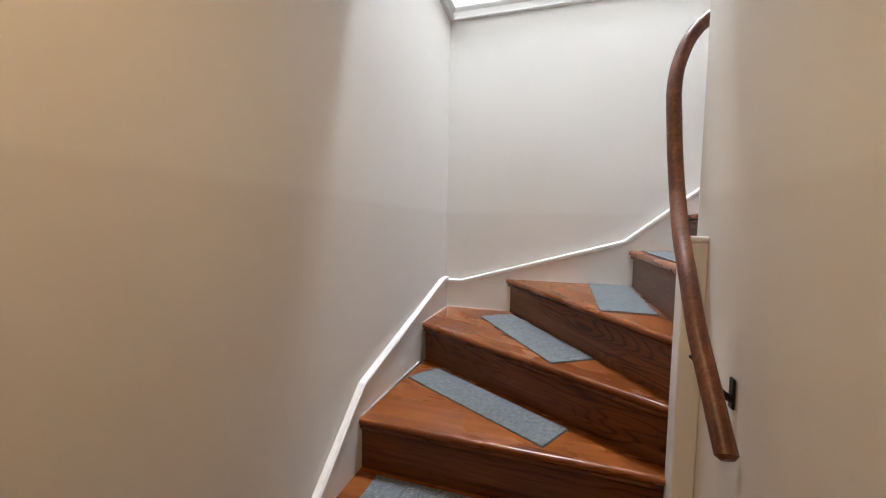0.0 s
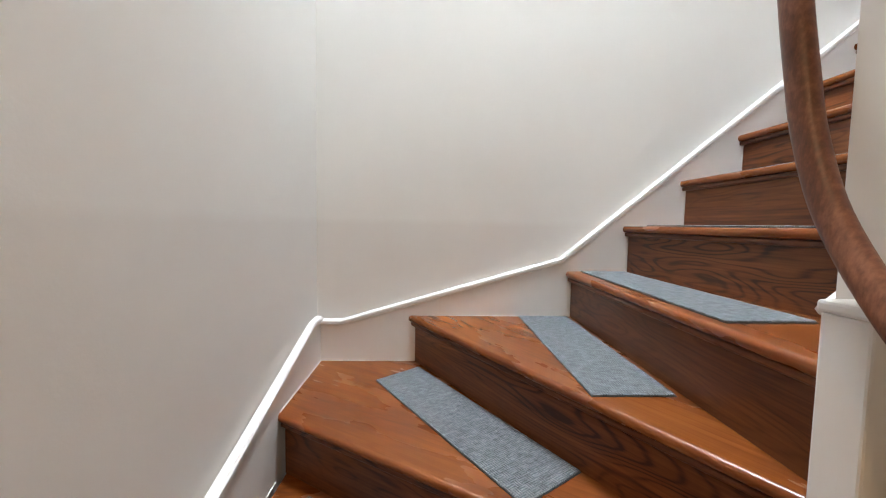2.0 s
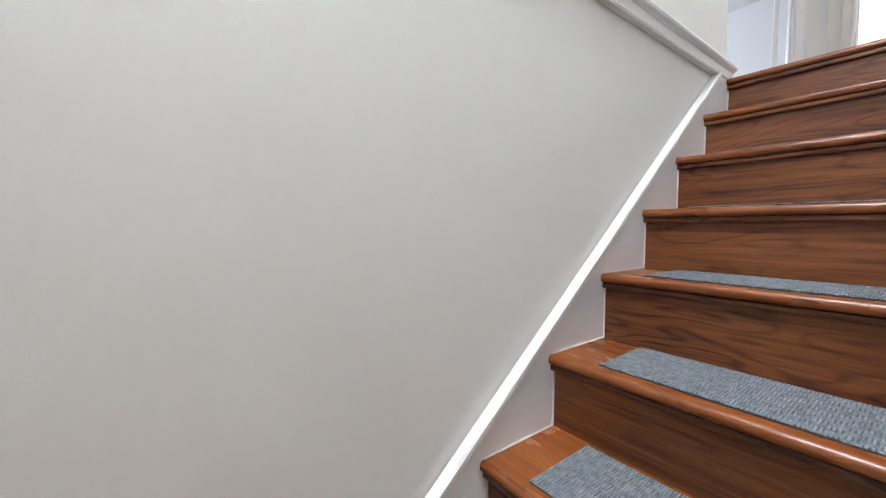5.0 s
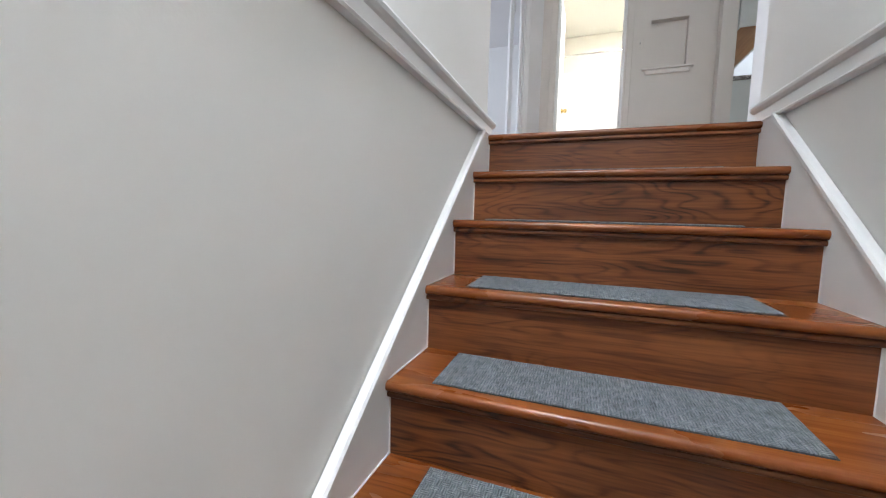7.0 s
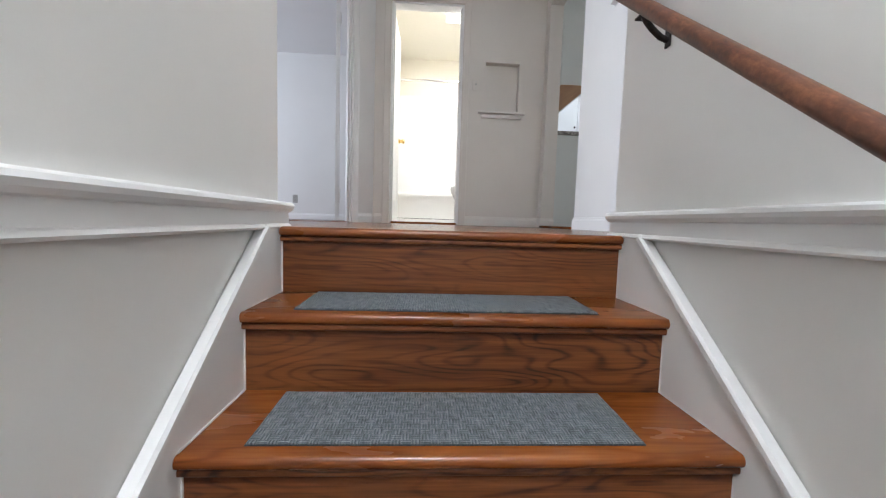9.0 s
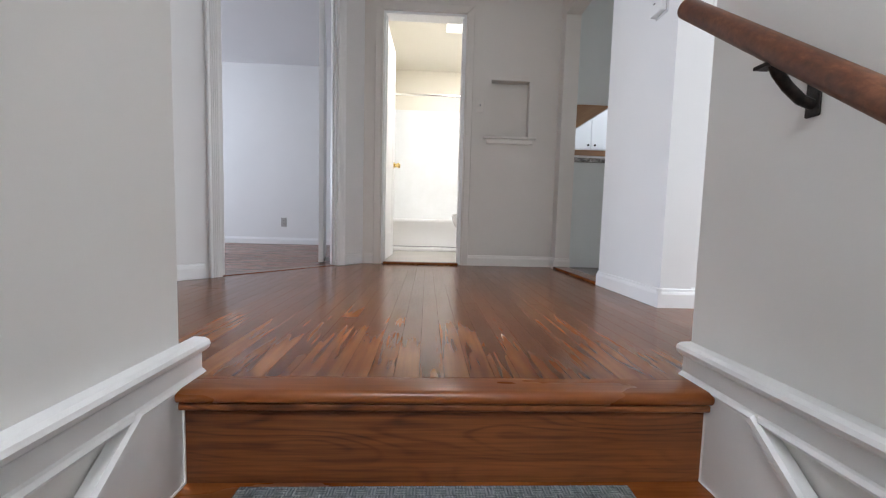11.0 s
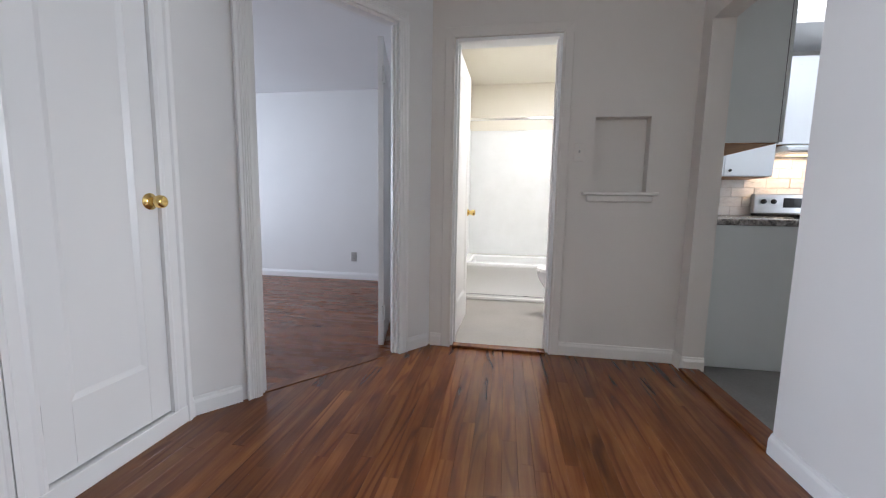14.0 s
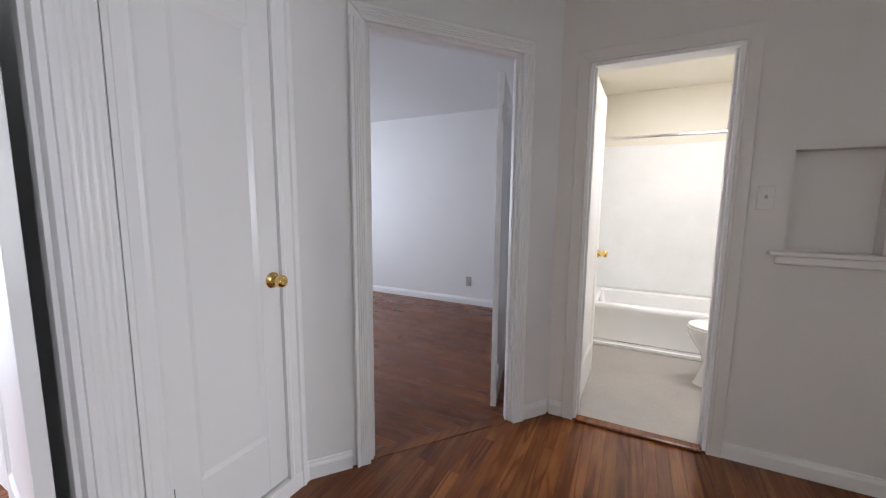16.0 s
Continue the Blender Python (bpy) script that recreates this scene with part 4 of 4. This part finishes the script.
for x0, x1, y0, y1 in ((3.5, 4.05, -2.84, -2.28), (3.5, 4.05, -4.42, -3.62)):
    tagged(new("cabinet_plinth", mesh_of("cabinet_plinth", box(bmesh.new(), x0, x1, y0, y1, 0.0045, 0.0995), CABW)), "white plinth under the base cabinet", "plinth", kind="structure")
top = thing("worktop", pose(3.0, -1.95, 0.846), "speckled grey granite kitchen worktop", "worktop")
bm = prism(bmesh.new(), [(-0.765, 0.30), (-0.765, -0.345), (0.42, -0.345), (0.42, -0.89), (1.045, -0.89), (1.045, 0.30)], 0.0, 0.036)
part("slab", bevel(bm, 0.006, 2), GRANITE, top)
part("slab", bevel(box(bmesh.new(), 0.42, 1.045, -2.47, -1.67, 0.0, 0.036), 0.006, 2), GRANITE, top)
hood = thing("range_hood", pose(3.70, -2.86, 1.515, 0, 0, -90), "slim white range hood with warm lamp under the cabinet", "range hood")
bm = prism(bmesh.new(), [(-0.085, -0.062), (0.34, -0.062), (0.34, -0.008), (-0.02, -0.008), (-0.085, -0.034)], 0.0, 0.74, Matrix(((0, 0, 1, 0), (1, 0, 0, 0), (0, 1, 0, 0), (0, 0, 0, 1))))
part("shell", bevel(bm, 0.004), CABW, hood, "white enamelled hood shell")
part("grease_filter", bevel(box(bmesh.new(), 0.04, 0.70, -0.05, 0.14, -0.068, -0.0625), 0.002, 1), STEEL, hood, "grey metal grease filter")
part("lamp", box(bmesh.new(), 0.2, 0.52, 0.16, 0.25, -0.068, -0.0625), WARMGLOW, hood, "glowing warm lamp cover")

stove = thing("stove", pose(3.42, -2.855, 0.004, 0, 0, -90), "stainless steel and black electric stove", "stove")
part("body", bevel(box(bmesh.new(), 0, 0.755, 0.02, 0.62, 0.02, 0.885), 0.004), BLACK, stove)
part("oven_door", bevel(box(bmesh.new(), 0.01, 0.745, -0.015, 0.0195, 0.2, 0.80), 0.006), BLACK, stove, "black glass oven door")
part("drawer", bevel(box(bmesh.new(), 0.01, 0.745, -0.012, 0.0195, 0.03, 0.19), 0.006), STEEL, stove, "steel drawer")
part("oven_handle", tube(bmesh.new(), [Vector((0.06, -0.018, 0.75)), Vector((0.06, -0.055, 0.76)), Vector((0.695, -0.055, 0.76)), Vector((0.695, -0.018, 0.75))], 0.010, 10, 1), STEEL, stove, "steel oven handle", smooth=True)
part("cooktop", bevel(box(bmesh.new(), 0.0, 0.755, 0.0, 0.60, 0.8855, 0.905), 0.005), BLACK, stove, "black glass cooktop")
bm = bmesh.new()
prism(bm, [(0.0, 0.0), (0.755, 0.0), (0.755, 0.06), (0.0, 0.06)], 0.0, 0.19)
bg = part("backguard", bevel(bm, 0.008), STEEL, stove, "steel control panel", pose(0, 0.562, 0.905))
part("display", box(bmesh.new(), 0.25, 0.50, -0.004, -0.0005, 0.06, 0.15), BLACK, bg, "black oven display")
for x in (0.08, 0.165, 0.59, 0.675):
    part("dial", lathe(bmesh.new(), [(0.024, 0), (0.024, 0.006), (0.019, 0.008), (0.017, 0.022), (0.004, 0.024)], pose(x, -0.0005, 0.115, 90), 16), BLACK, bg, smooth=True)

# ---- skirting of tiles behind the stove ----
splash = thing("backsplash", pose(4.06, -2.02, 0.883), "marble subway tile backsplash with grey grout", "backsplash", kind="structure")
part("grout_bed", box(bmesh.new(), -0.004, -0.0005, -2.4, 0.34, 0.0, 0.64), GROUT, splash)
tiles = [mesh_of("tile", bevel(box(bmesh.new(), -d, -0.0042, 0.0, 0.196, 0.0, 0.088), 0.003, 1), MARBLE) for d in (0.008, 0.010, 0.013)]
for row in range(7):
    for i in range(14):
        y = 0.14 - i * 0.2 - (0.1 if row % 2 else 0)
        if y > -2.4:
            part("tile", tiles[(i * 5 + row * 7) % 3], None, splash, "", pose(0, y, 0.002 + row * 0.091))

# ---- floors of boards ----
rnd = random.Random(7)


def board_mesh(length, width, material):
    bm = box(bmesh.new(), 0, length, 0.0002, width - 0.0002, -0.011, 0.0)
    top = [e for e in bm.edges if all(v.co.z > -1e-6 for v in e.verts)]
    return mesh_of("plank", bevel(bm, 0.0004, 1, top), material)


def boards(parent, x0, x1, y0, y1, width, material, lengths, inside, turned=False, base=Vector((0, 0, 0))):
    kept = {n: board_mesh(n, width, material) for n in lengths}
    short = {}
    a0, a1, b0, b1 = (x0, x1, y0, y1) if not turned else (y0, y1, -x1, -x0)
    b = b0
    while b < b1 - 0.004:
        a = a0 - rnd.random() * 0.6
        while a < a1 - 0.01:
            n = rnd.choice(lengths)
            lo, hi = inside(b + width / 2) if inside else (a0, a1)
            s, e = max(a, a0, lo), min(a + n, a1, hi)
            a += n
            if e - s < 0.03:
                continue
            me = kept[n]
            if abs((e - s) - n) > 1e-4:
                key = round(e - s, 2)
                me = short.setdefault(key, board_mesh(e - s, width, material))
            m = pose(0, 0, 0, 0, 0, 90 if turned else 0) @ pose(s, b, 0)
            part("plank", me, None, parent, "", Matrix.Translation(base).inverted() @ m)
        b += width


sub = bmesh.new()
prism(sub, [(0.05, -1.535), (2.30, -1.535), (2.30, 0.1), (1.36, 0.96), (-0.6, 0.96), (-0.6, 0.05), (0.05, 0.05)], -0.12, -0.0112)
floor = structure("floor", sub, DARK, "narrow reddish brown oak strip floor of the upper hall", "floor")
def slant_x(y):
    return D0.x - (0.83 - y) / DD.y * DD.x + 0.06


boards(floor, 0.076, 2.29, -1.525, 0.86, 0.057, FLOOR, (1.1, 1.5, 1.9), lambda y: (-9, slant_x(y)))
boards(floor, -0.6, 0.0755, 0.055, 0.86, 0.057, FLOOR, (0.75,), None)
boards(floor, -0.2, 0.865, -2.665, -1.526, 0.057, FLOOR, (0.75, 1.05), None)
sub = prism(bmesh.new(), [(2.30, 0.06), (4.24, 0.06), (4.24, 4.0), (1.30, 4.0), (1.30, 0.96), (1.37, 0.93)], -0.12, -0.0113)
bed_floor = structure("floor_bedroom", sub, DARK, "dark reddish brown oak strip floor of the bedroom", "floor")
boards(bed_floor, 1.30, 4.24, 0.06, 3.2, 0.057, BEDFL, (1.6, 2.2), lambda b: (0.83 + (-b - 0.06 - D0.x) / DD.x * DD.y, 9), True)
structure("threshold_bedroom", bevel(box(bmesh.new(), dl + 0.017, dr - 0.017, 0.005, 0.075, -0.008, 0.004, diag), 0.003, 1), FLOOR, "worn oak threshold of the bedroom doorway", "threshold")
structure("ground", box(bmesh.new(), -200, 200, -200, 200, -2.95, -2.82), DARK, "dark ground around the house", "ground")
